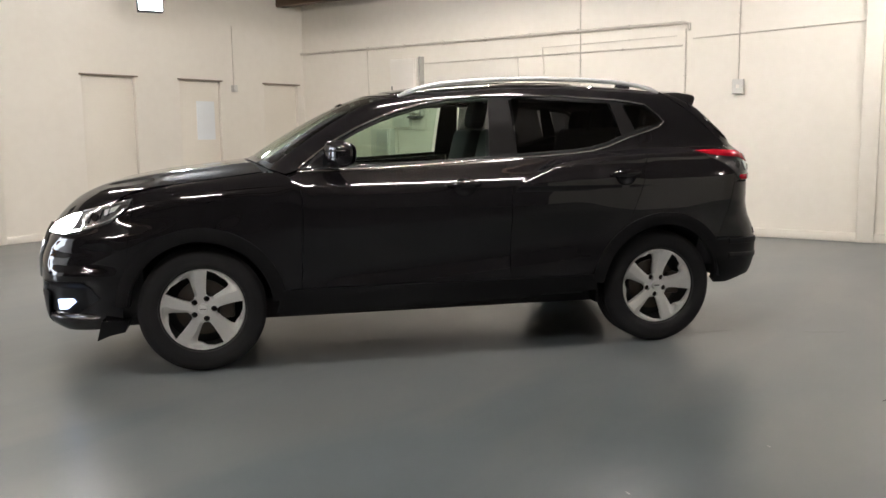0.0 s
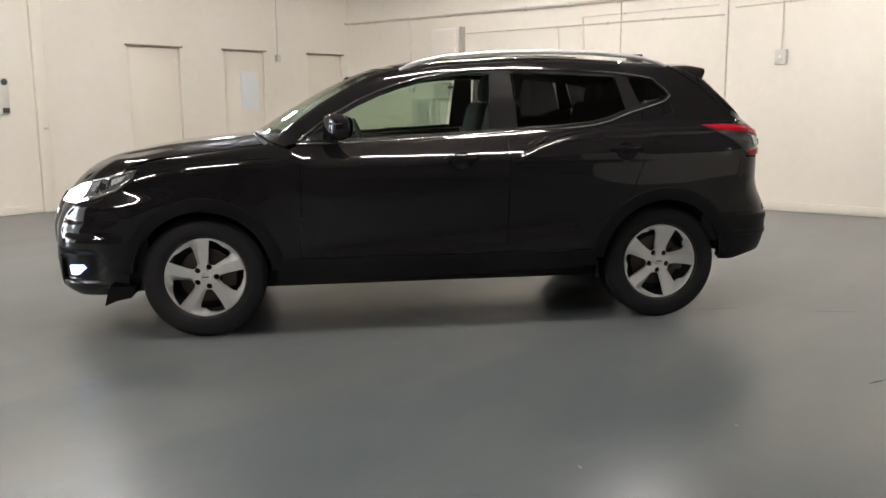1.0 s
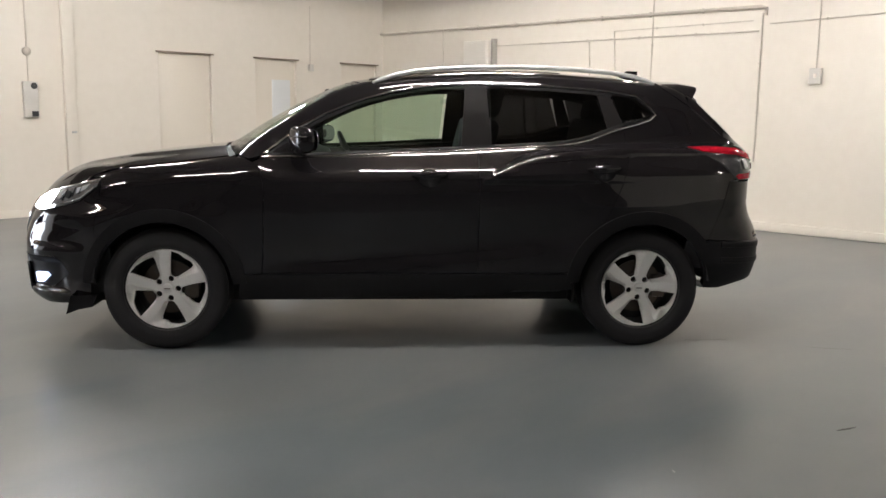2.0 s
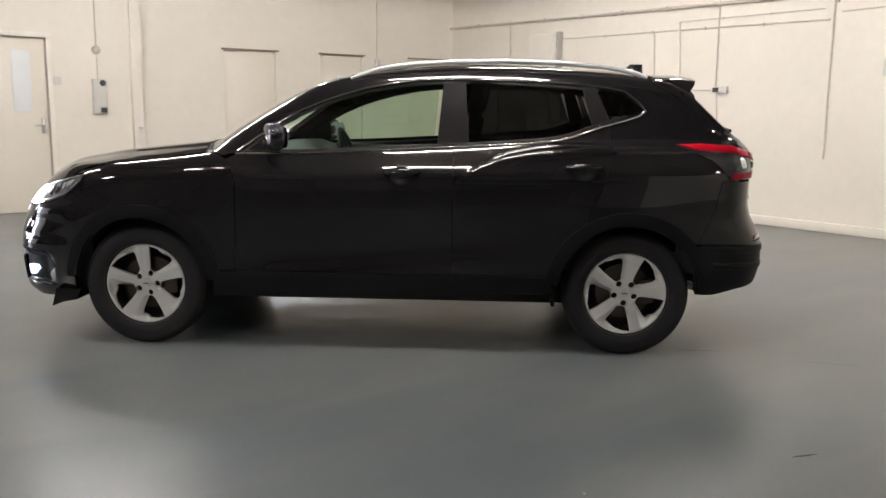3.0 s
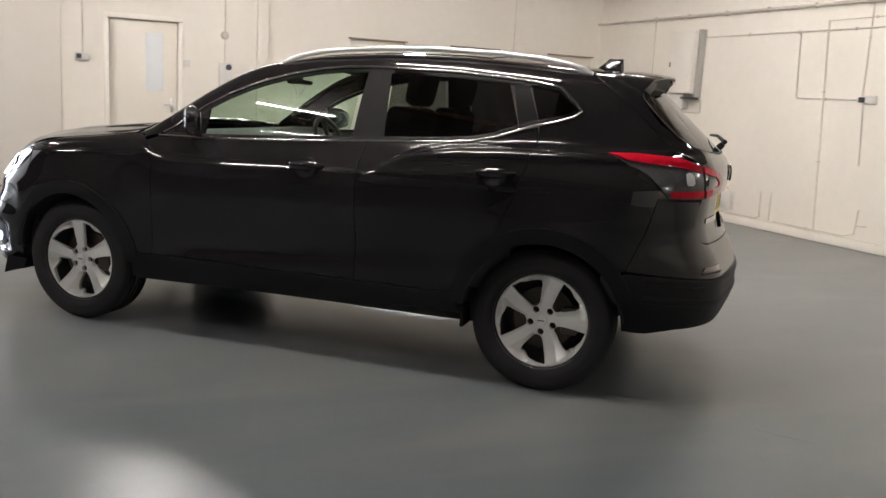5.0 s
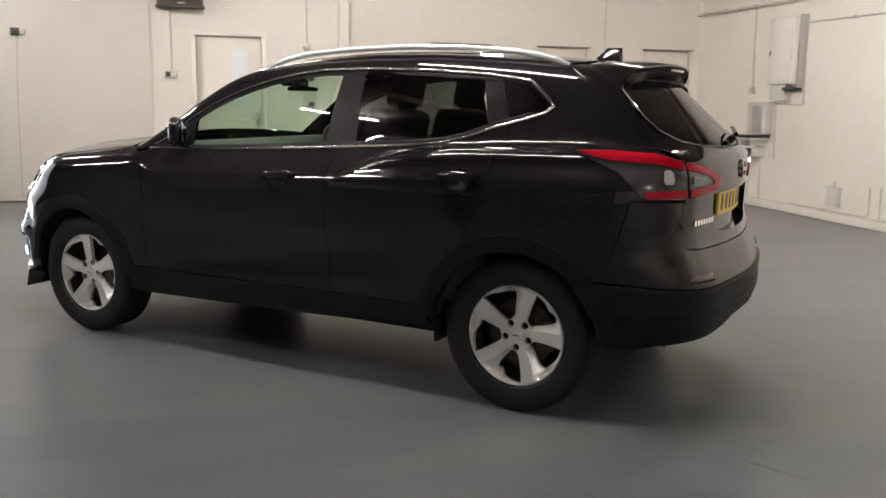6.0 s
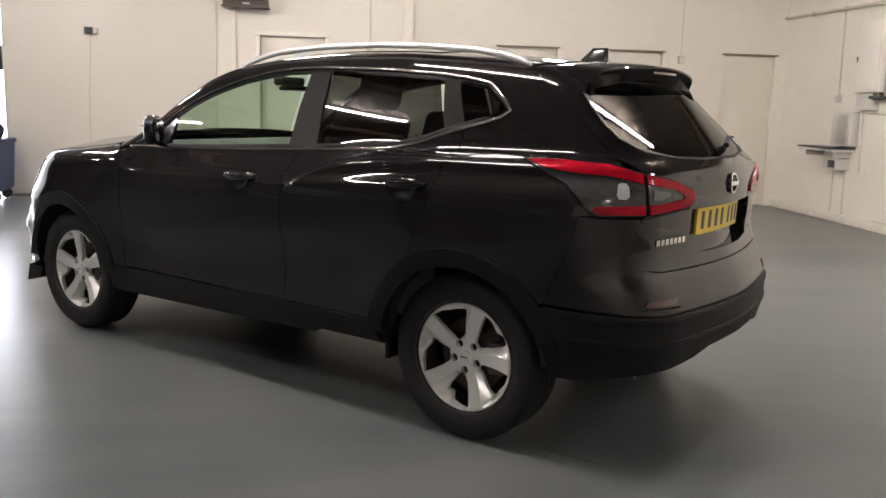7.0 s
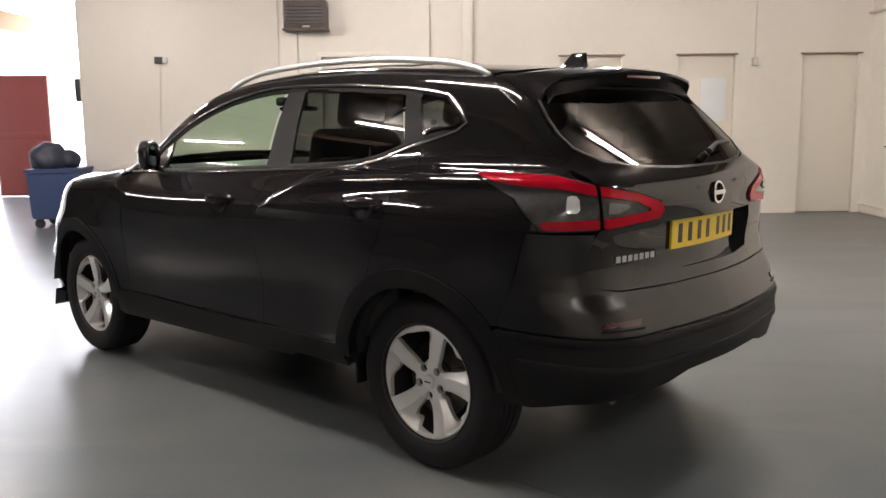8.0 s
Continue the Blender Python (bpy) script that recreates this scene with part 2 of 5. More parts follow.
# ---- ceiling lights ----
def batten(m, length, label="cream fluorescent batten out of view with one bare lit tube"):
    b = thing("ceiling_light", m, label, "light", "fluorescent lights on the ceiling")
    part("batten_body", box((-length / 2, -0.035, -0.05), (length / 2, 0.035, 0), 0.006), FRAME, b)
    for s in (-1, 1):
        part("lamp_holder", box((s * length / 2 - 0.012, -0.016, -0.095), (s * length / 2 + 0.012, 0.016, -0.045), 0.004), FRAME, b)
    part("fluorescent_tube", tube([(-length / 2 + 0.012, 0, -0.078), (length / 2 - 0.012, 0, -0.078)], 0.014, 12), TUBE, b, "lit white fluorescent tube")
    return b


# The y 5.0 pair and (2.6, 3.5) are added to brighten the far walls.
for x, y, length in ((-8.0, 3.2, 1.6), (-1.05, 0.25, 1.6), (-4.6, 5.0, 1.8), (-1.2, 5.0, 1.6), (2.6, 3.5, 1.3)):
    batten(pose(x, y, CEIL, 0, 0, -62), length)
# Extra lamp, not known from any reflection, to brighten the east wall.
batten(pose(4.2, -1.6, CEIL, 0, 0, -62), 1.0)
# Extra lamp for the unseen south wall, so the car's tail mirrors grey.
batten(pose(1.4, -6.4, CEIL, 0, 0, -62), 1.5)
batten(pose(2.67, 1.38, CEIL, 0, 0, 30), 1.2)
batten(pose(-4.56, 0.25, CEIL, 0, 0, 90), 1.1)

# ---- the daylight bay past the end of the far wall ----
sheet("ground", (-60, YA + 4.0, -0.22), (60, 90, -0.02), YARD, "pale concrete yard in daylight", "ground")
sheet("wall_bay", (WALL_END, YA + WALL_D, 0), (WALL_END + WALL_D, YA + 4.0, CEIL), RENDER, "unseen white side wall of the bay", "wall")
# These two unseen walls are added to narrow the daylight mirrored in the nose.
sheet("wall_bay_west", (-10.0, YA + WALL_D, 0), (-9.7, YA + 4.0, CEIL), RENDER, "unseen white side wall of the bay", "wall")
sheet("wall_bay_front", (XL, YA, 0), (-9.7, YA + WALL_D, CEIL), REAR_WALL, "unseen dark grey wall that darkens the reflections in the car", "wall")
# Glowing slab added in place of outdoor light; it also lights the bay.
sheet("backdrop", (-30, 17, -0.02), (6, 17.4, 9.0), DAYLIGHT, "glowing backdrop in place of hazy daylight beyond the yard", "backdrop")
bm = box((-6.86, YA + WALL_D + 0.1, 2.71), (-6.62, YA + 4.0, 2.98), 0.01)
tagged(part("trim", bm, SUNLIT_TIMBER), "timber beam running out over the open bay, its orange brightened as sunlit", "beam", kind="structure")
d = tagged(part("door_5", box((-7.66, YA + 3.62, 0.01), (-6.70, YA + 3.68, 2.08), 0.006), RED_PAINT), "red painted door leaf standing open in the bay", "door", kind="structure")
part("door_rail", box((-7.60, YA + 3.60, 1.0), (-6.76, YA + 3.62, 1.12), 0.004), RED_PAINT, d)

bin_at = thing("wheeled_bin", pose(-4.74, 7.74, 0, 0, 0, 4), "large dark blue plastic wheeled bin with sacks on top", "bin")
bm = bmesh.new()
rows = []
for u, z in ((0.88, 0.12), (0.92, 0.16), (1.0, 0.68), (1.05, 0.685), (1.05, 0.73), (0.98, 0.735)):
    rows.append([bm.verts.new((sx * 0.29 * u, sy * 0.33 * u, z)) for sx, sy in ((-1, -1), (1, -1), (1, 1), (-1, 1))])
for a, b in zip(rows, rows[1:]):
    for i in range(4):
        bm.faces.new((a[i], a[(i + 1) % 4], b[(i + 1) % 4], b[i]))
bm.faces.new(rows[0][::-1])
bm.faces.new(rows[-1])
part("bin_body", bm, BLUE, bin_at)
for sx in (-0.20, 0.20):
    for sy in (-0.23, 0.23):
        bm = lathe([(0.001, -0.02), (0.055, -0.02), (0.062, -0.012), (0.062, 0.012), (0.055, 0.02), (0.001, 0.02)], 20)
        bmesh.ops.translate(bm, vec=(sx, sy, 0.062), verts=bm.verts[:])
        part("castor", bm, DARK_PLASTIC, bin_at)
for k, (x, y, r) in enumerate(((-0.09, -0.04, 0.23), (-0.13, 0.14, 0.19), (0.13, 0.02, 0.13))):
    bm = bmesh.new()
    bmesh.ops.create_icosphere(bm, subdivisions=4, radius=r)
    for v in bm.verts:
        n = noise.noise(v.co * 7 + Vector((k * 5, 0, 0)))
        v.co *= 1 + 0.16 * n
        v.co.z = max(-0.10, v.co.z * 0.95)
    sack = part("sack", bm, SACK, None)
    sack.matrix_world = pose(-4.74 + x, 7.74 + y, 0.735 + 0.10)
    tagged(sack, "dark blue plastic sack lying on the bin", "sack", "sacks on the bin")

# ---- fittings on the far wall ----
P_END = -2.05
tagged(part("wall_panel", box((WALL_END + 0.02, YA - 0.03, 0.012), (P_END, YA - 0.003, CEIL - 0.003), 0.006), PANEL_PAINT), "large flat painted sliding panel over the wall", "wall panel", kind="structure")
tagged(part("trim", box((0.325, YA - 0.06, 0), (0.465, YA, CEIL), 0.01), WALL), "narrow boxed-in pipe painted with the wall", "pilaster", kind="structure")
tagged(part("baseboard", box((P_END, YA - 0.02, 0), (-1.562, YA, 0.09), 0.005), WALL), "painted skirting", "baseboard", kind="structure")
tagged(part("baseboard", box((-0.61, YA - 0.02, 0), (0.325, YA, 0.09), 0.005), WALL), "painted skirting", "baseboard", kind="structure")
tagged(part("baseboard", box((0.465, YA - 0.02, 0), (1.58, YA, 0.09), 0.005), WALL), "painted skirting", "baseboard", kind="structure")


def conduit(points, r=0.011, label="thin cream painted surface conduit", mat=None):
    """A pipe clipped along a wall, with saddles every metre or so."""
    r *= 0.72
    c = tagged(part("conduit", tube(points, r, 10), mat or CONDUIT), label, "conduit", "conduits on the walls")
    for a, b in zip(points, points[1:]):
        a, b = Vector(a), Vector(b)
        n = int((b - a).length / 0.8)
        for k in range(1, n + 1):
            p = a + (b - a) * (k / (n + 1))
            along = (b - a).normalized()
            tall = abs(along.z) > 0.7
            on_a = p.y > YA - 0.2
            w = Vector((0.009 + r, 0.002 + r, 0.006)) if tall and on_a else Vector((0.002 + r, 0.009 + r, 0.006)) if tall else Vector((0.002 + r, 0.006, 0.009 + r))
            part("saddle", box(p - w, p + w, 0.003), CONDUIT, c)
    return c


def wall_box(name, lo, hi, mat, label, category, bevel=0.006):
    b = tagged(part(name, box(lo, hi, bevel), mat), label, category)
    return b


yc = YA - 0.014
conduit([(-1.80, yc, CEIL - 0.02), (-1.80, yc, 1.645)])
conduit([(-0.09, yc, CEIL - 0.02), (-0.09, yc, 2.03)])
conduit([(-0.09, yc, 1.93), (-0.09, yc, 1.625)], 0.007)
conduit([(-3.58, YA - 0.042, 2.03), (-3.62, YA - 0.042, 1.3), (-3.64, YA - 0.042, 0.05)], 0.006, "thin sagging grey cable on the panel")
conduit([(4.13, yc, 2.9), (4.13, yc, 2.02)], 0.007)
sw = wall_box("switch_box", (-1.89, YA - 0.055, 1.555), (-1.73, YA, 1.645), GREY_PLASTIC, "grey plastic switch box with a dark rocker", "switch")
part("rocker", box((-1.875, YA - 0.066, 1.572), (-1.815, YA - 0.052, 1.628), 0.004), DARK_PLASTIC, sw, "dark rocker")
wall_box("light_switch", (-0.61, YA - 0.014, 1.545), (-0.52, YA, 1.64), GREY_PLASTIC, "pale plastic light switch plate", "switch", 0.004)
bm = lathe([(0.001, -0.045), (0.03, -0.043), (0.048, -0.03), (0.052, 0)], 24)
bmesh.ops.translate(bm, vec=(-0.09, YA, 1.98), verts=bm.verts[:])
tagged(part("junction_box", bm, CONDUIT), "round cream painted junction box", "junction box")
pan = wall_box("alarm_panel", (-0.165, YA - 0.065, 1.20), (0.005, YA, 1.625), GREY_PLASTIC, "grey wall panel with a dark dial and a dark socket", "control panel", 0.012)
bm = lathe([(0.001, -0.02), (0.03, -0.018), (0.038, -0.008), (0.038, 0.01)], 24)
bmesh.ops.translate(bm, vec=(-0.045, YA - 0.064, 1.575), verts=bm.verts[:])
part("dial", bm, DARK_PLASTIC, pan, "dark round dial")
part("socket", box((-0.085, YA - 0.085, 1.215), (-0.01, YA - 0.062, 1.275), 0.006), DARK_PLASTIC, pan, "dark socket")
part("cover", box((-0.15, YA - 0.074, 1.30), (-0.01, YA - 0.062, 1.52), 0.005), GREY_PLASTIC, pan)
bm = box((0.385, YA - 0.085, 1.01), (0.44, YA - 0.058, 1.035), 0.004)
tagged(part("wall_hook", bm, STEEL), "small steel hook on the boxed pipe", "hook")
det = wall_box("wall_sensor", (-3.645, YA - 0.09, 2.03), (-3.545, YA - 0.03, 2.115), DARK_PLASTIC, "small dark wall sensor with a pale base", "sensor")
part("sensor_base", box((-3.56, YA - 0.075, 2.035), (-3.49, YA - 0.03, 2.11), 0.005), GREY_PLASTIC, det)
al = wall_box("call_point", (-4.745, YA + 0.02, 1.56), (-4.662, YA + 0.12, 1.86), DARK_PLASTIC, "dark grey box on the end of the wall", "control box")
sc = wall_box("sensor_light", (4.09, YA - 0.07, 1.93), (4.16, YA, 2.03), GREY_PLASTIC, "small grey emergency sounder by the door", "sounder")

heater = thing("wall_heater", pose(-1.665, YA, 2.43), "dark brown enamelled electric wall heater high on the wall", "heater")
part("heater_case", box((-0.275, -0.24, 0), (0.275, 0, 0.36), 0.015), BROWN, heater)
part("heater_rim", box((-0.29, -0.255, -0.012), (0.29, -0.0, 0.012), 0.006), BROWN, heater)
for k in range(6):
    part("louvre", box((-0.24, -0.252, 0.06 + 0.042 * k), (0.24, -0.236, 0.085 + 0.042 * k), 0.004), DARK_PLASTIC, heater)
part("maker_plate", box((-0.03, -0.248, 0.025), (0.06, -0.238, 0.042), 0.002), STEEL, heater, "small bright plate")

# floodlight by the far wall
fl = thing("floodlight", pose(2.30, YA - 0.55, 2.97, -12, 0, -25), "small lit floodlight on a wall bracket", "light")
part("flood_case", box((-0.16, -0.04, -0.11), (0.16, 0.04, 0.11), 0.012), DARK_PLASTIC, fl)
part("flood_glass", box((-0.14, -0.047, -0.09), (0.14, -0.042, 0.09), 0.002), FLOOD, fl, "bright white lit lens")
part("bracket", tube([(0, 0.03, 0), (0.10, 0.30, 0.06), (0.23, 0.60, 0.13)], 0.014, 8), DARK_PLASTIC, fl)

# ---- fittings on the east wall ----
xc = XB - 0.014
tagged(part("trim", box((XB - 0.06, -0.31, 0), (XB, -0.13, CEIL), 0.008), WALL), "shallow cream painted pier", "pier", kind="structure")
conduit([(XB - 0.045, YA, 2.585), (XB - 0.045, 1.90, 2.57), (XB - 0.045, 1.84, 2.55), (XB - 0.045, 1.84, 2.47)], 0.028, "stout cream painted pipe along the wall")
conduit([(xc, 5.86, 2.30), (xc, 1.93, 2.30)], 0.014)
conduit([(xc, 1.89, 2.50), (xc, 1.89, 0.80)], 0.012)
conduit([(xc, 1.80, 2.375), (xc, -0.12, 2.43)], 0.010)
conduit([(xc, 1.24, CEIL - 0.02), (xc, 1.24, 1.86)], 0.010)
conduit([(xc, 4.26, 2.30), (xc, 4.22, 1.58), (xc, 4.20, 1.56), (xc, 3.38, 1.56)], 0.011)
conduit([(xc, 3.31, CEIL - 0.02), (xc, 3.31, 1.60)], 0.010)
conduit([(xc, 3.29, 1.52), (xc, 3.24, 0.88)], 0.010)
conduit([(xc, 3.88, 2.40), (xc, 3.74, 0.11)], 0.016, "broad cream painted conduit", WALL)
conduit([(xc, 3.88, 2.40), (xc, 2.0, 2.42)], 0.008)
conduit([(XB - 0.066, 5.9, 0.125), (XB - 0.066, 4.58, 0.125), (XB - 0.03, 4.56, 0.15), (XB - 0.03, 4.57, 0.45)], 0.010)
conduit([(XB - 0.03, 4.40, 0.46), (XB - 0.03, 4.40, 0.11)], 0.009)
conduit([(XB - 0.066, 4.3, 0.125), (XB - 0.066, 3.28, 0.125), (XB - 0.03, 3.17, 0.16), (XB - 0.03, 3.15, 0.42)], 0.010)
conduit([(XB - 0.03, 3.15, 0.25), (XB - 0.03, 3.03, 0.26)], 0.009)
conduit([(xc, 5.85, 1.50), (xc, 5.84, 1.34), (xc, 5.88, 1.325), (xc, 6.38, 1.335)], 0.009)
conduit([(xc, 6.39, 1.33), (xc, 6.35, 0.64)], 0.009)
conduit([(xc, 6.96, 2.55), (xc, 6.93, 1.545)], 0.009)
conduit([(xc, 6.64, 0.64), (xc, 6.62, 0.10)], 0.009)
conduit([(xc, 6.88, 0.64), (xc, 6.88, 0.10)], 0.009)
rb = wall_box("socket_box", (XB - 0.06, 1.17, 1.69), (XB, 1.30, 1.86), GREY_PLASTIC, "pale plastic switched socket box on the wall", "socket")
part("rocker", box((XB - 0.068, 1.215, 1.755), (XB - 0.058, 1.25, 1.80), 0.003), FRAME, rb)
cm = wall_box("junction_box", (XB - 0.055, 3.13, 1.52), (XB, 3.24, 1.605), GREY_PLASTIC, "grey plastic junction box", "junction box")
part("gland", box((XB - 0.05, 3.24, 1.535), (XB - 0.005, 3.33, 1.59), 0.008), DARK_PLASTIC, cm, "dark cable gland")
eb = wall_box("fuse_cabinet", (XB - 0.16, 5.92, 1.575), (XB, 6.40, 2.375), CABINET, "pale cream steel fuse cabinet", "cabinet", 0.012)
part("cabinet_door", box((XB - 0.172, 5.945, 1.60), (XB - 0.159, 6.375, 2.35), 0.004), CABINET, eb)
part("cable_trunk", box((XB - 0.10, 5.872, 1.53), (XB, 5.912, 2.40), 0.006), TRUNK, eb, "grey cable trunk")
part("cabinet_tray", box((XB - 0.15, 5.90, 1.50), (XB - 0.01, 6.10, 1.535), 0.004), DARK_PLASTIC, eb, "dark tray under the cabinet")
for y in (5.96, 6.05):
    part("tray_strap", box((XB - 0.13, y, 1.53), (XB - 0.11, y + 0.012, 1.58), 0.003), TRUNK, eb)
part("lock", box((XB - 0.178, 6.345, 1.92), (XB - 0.17, 6.365, 1.98), 0.003), DARK_PLASTIC, eb)
part("gland_box", box((XB - 0.10, 6.11, 1.375), (XB, 6.42, 1.57), 0.008), GREY_PLASTIC, eb)
wall_box("socket_box", (XB - 0.05, 6.88, 1.46), (XB, 6.97, 1.545), GREY_PLASTIC, "small grey socket on the wall", "socket")
cp = wall_box("control_panel", (XB - 0.12, 6.45, 0.94), (XB, 6.84, 1.35), GREY_PLASTIC, "grey control panel above a small shelf", "control panel", 0.01)
part("panel_door", box((XB - 0.13, 6.50, 0.98), (XB - 0.119, 6.72, 1.31), 0.004), STEEL, cp)
sh = wall_box("wall_shelf", (XB - 0.30, 6.48, 0.87), (XB, 7.25, 0.90), GREY_PLASTIC, "small grey shelf with a dark top edge", "shelf", 0.004)
part("shelf_lip", box((XB - 0.31, 6.47, 0.90), (XB - 0.005, 7.26, 0.918), 0.003), DARK_PLASTIC, sh, "dark top edge")
for y in (6.55, 7.16):
    part("bracket", box((XB - 0.24, y, 0.80), (XB - 0.01, y + 0.02, 0.868), 0.003), GREY_PLASTIC, sh)
mb = wall_box("meter_box", (XB - 0.14, 6.58, 0.65), (XB, 6.92, 0.79), GREY_PLASTIC, "grey meter box with a dark window", "meter")
part("meter_window", box((XB - 0.15, 6.66, 0.67), (XB - 0.138, 6.80, 0.76), 0.003), DARK_PLASTIC, mb)
lb = wall_box("junction_box", (XB - 0.07, 5.05, 0.17), (XB - 0.0, 5.22, 0.40), GREY_PLASTIC, "grey junction box low on the wall", "junction box")
part("gland", tube([(XB - 0.035, 5.135, 0.40), (XB - 0.035, 5.135, 0.46)], 0.014, 10), CONDUIT, lb)

# roof timbers
for x in (-11.2, -8.6, -6.0, -3.4, -0.2, 5.05):
    tagged(part("beam", box((x, YN, CEIL - 0.14), (x + 0.16, YA - 0.02, CEIL - 0.003), 0.008), TIMBER, None), "brown timber ceiling beam", "beam", kind="structure")

# scuffs on the floor paint
MARK = material("dark_scuff", (0.035, 0.035, 0.036), 0.4, spec=0.1, vary=0.4, scale=30)
FAINT = material("faint_scuff", (0.100, 0.105, 0.107), 0.28, spec=0.42, vary=0.3, scale=30)
CHIP = material("pale_chip", (0.42, 0.41, 0.39), 0.6, vary=0.3, scale=40)
rng = random.Random(7)


def scuff(a, b, wide, mat, label):
    a, b = Vector(a), Vector(b)
    along = (b - a).normalized()
    side = Vector((-along.y, along.x))
    n = 12
    rim = [a + (b - a) * (k / n) + side * wide * math.sin(math.pi * k / n) ** 0.6 * rng.uniform(0.3, 1.0) for k in range(n + 1)]
    rim += [a + (b - a) * (k / n) - side * wide * math.sin(math.pi * k / n) ** 0.6 * rng.uniform(0.3, 1.0) for k in range(n - 1, 0, -1)]
    bm = bmesh.new()
    low = [bm.verts.new((p.x, p.y, 0)) for p in rim]
    top = [bm.verts.new((p.x, p.y, 0.0006)) for p in rim]
    for k in range(len(rim)):
        j = (k + 1) % len(rim)
        bm.faces.new((low[k], low[j], top[j], top[k]))
    bm.faces.new(top)
    bmesh.ops.recalc_face_normals(bm, faces=bm.faces[:])
    tagged(part("floor_scuff", bm, mat), label, "scuff mark", "marks on the floor")


scuff((-0.61, -1.345), (-0.50, -1.39), 0.010, MARK, "short dark rubber scuff on the grey floor")
scuff((0.68, -0.71), (0.82, -0.92), 0.012, FAINT, "long faint dark scuff on the grey floor")
scuff((0.30, -0.14), (0.50, -0.31), 0.010, FAINT, "long faint dark scuff on the grey floor")
scuff((-2.24, -0.80), (-2.225, -0.775), 0.006, CHIP, "tiny pale chip in the floor paint")
scuff((-1.50, -1.08), (-1.485, -1.06), 0.005, CHIP, "tiny pale chip in the floor paint")

# ---- the car's outer skin as one smooth solid ----
from mathutils.geometry import delaunay_2d_cdt


def curve(points, soft=0.06):
    """A smooth function through about the given (x, y) pairs, corners rounded over soft."""
    xs, ys = np.array(points, float).T
    pad = 3 * soft
    fine_x = np.arange(xs[0] - pad, xs[-1] + pad, 0.002)
    s0, s1 = (ys[1] - ys[0]) / (xs[1] - xs[0]), (ys[-1] - ys[-2]) / (xs[-1] - xs[-2])
    fine_y = np.interp(fine_x, xs, ys)
    fine_y = np.where(fine_x < xs[0], ys[0] + s0 * (fine_x - xs[0]), fine_y)
    fine_y = np.where(fine_x > xs[-1], ys[-1] + s1 * (fine_x - xs[-1]), fine_y)
    k = np.arange(-soft, soft + 0.001, 0.002)
    kern = np.exp(-(k / (0.45 * soft)) ** 2)
    n = len(kern) // 2
    fine_y = np.convolve(np.pad(fine_y, n, "edge"), kern / kern.sum(), "valid")[:len(fine_x)]
    return lambda x: np.interp(x, fine_x, fine_y)


def smax(a, b, k):
    h = np.maximum(k - np.abs(a - b), 0) / k
    return np.maximum(a, b) + h * h * k / 4


def smin(a, b, k):
    return -smax(-a, -b, k)


def step01(x, a, b):
    t = np.clip((x - a) / (b - a), 0, 1)
    return t * t * (3 - 2 * t)


HUB_X, HUB_Z, TYRE_R = 1.323, 0.337, 0.337
RISE = curve([(-2.4, -0.02), (-0.9, -0.005), (0.3, 0.03), (1.0, 0.06), (1.5, 0.085), (2.4, 0.085)], 0.3)
WIDE = curve([(0.10, 0.74), (0.20, 0.80), (0.30, 0.846), (0.40, 0.868), (0.50, 0.872), (0.62, 0.884), (0.76, 0.900), (0.90, 0.899),
              (0.965, 0.888), (1.0, 0.868), (1.05, 0.815), (1.09, 0.775), (1.12, 0.757), (1.30, 0.700), (1.50, 0.612), (1.65, 0.54)], 0.045)
PULL_LOW = curve([(-2.4, 0.24), (-2.1, 0.14), (-1.85, 0.080), (-1.5, 0.022), (-1.1, 0), (1.1, 0), (1.5, 0.012), (1.9, 0.055), (2.4, 0.12)], 0.3)
PULL_HIGH = curve([(-1.6, 0.12), (-1.0, 0.04), (-0.5, 0.012), (0, 0), (0.8, 0), (1.3, 0.03), (1.8, 0.085), (2.3, 0.16)], 0.3)
BONNET = curve([(-2.4, 0.60), (-2.2, 0.80), (-2.1, 0.885), (-2.0, 0.942), (-1.82, 1.012), (-1.55, 1.062), (-1.2, 1.103), (-1.0, 1.126), (-0.7, 1.15), (2.4, 1.18)], 0.09)
ROOF = curve([(-0.9, 1.30), (-0.4, 1.488), (0, 1.553), (0.4, 1.580), (0.8, 1.578), (1.2, 1.555), (1.5, 1.528), (1.8, 1.495), (2.3, 1.43)], 0.2)
NOSE = curve([(0.05, -1.95), (0.2, -2.12), (0.27, -2.215), (0.45, -2.232), (0.62, -2.228), (0.75, -2.215), (0.85, -2.17), (1.0, -2.10), (1.6, -1.8)], 0.06)
TAIL = curve([(0.1, 1.70), (0.25, 1.93), (0.31, 2.06), (0.38, 2.135), (0.48, 2.158), (0.60, 2.158), (0.68, 2.130), (0.745, 2.092), (0.82, 2.072), (0.95, 2.075),
              (1.05, 2.085), (1.11, 2.070), (1.16, 2.020), (1.22, 1.955), (1.36, 1.80), (1.46, 1.69), (1.65, 1.48)], 0.03)
BELLY = curve([(-2.4, 0.24), (-1.9, 0.19), (-1.2, 0.19), (1.2, 0.2), (1.8, 0.25), (2.3, 0.33)], 0.2)


# height of the shoulder crease: high over the front wing, a step down at the door, then rising slowly
CREASE = curve([(-2.4, 0.74), (-2.0, 0.885), (-1.75, 0.958), (-1.45, 1.006), (-1.20, 1.020), (-0.98, 1.012), (-0.84, 0.998), (-0.735, 0.950), (-0.5, 0.946), (-0.1, 0.954), (0.4, 0.972), (1.0, 1.005), (1.3, 1.02), (2.4, 1.04)], 0.05)
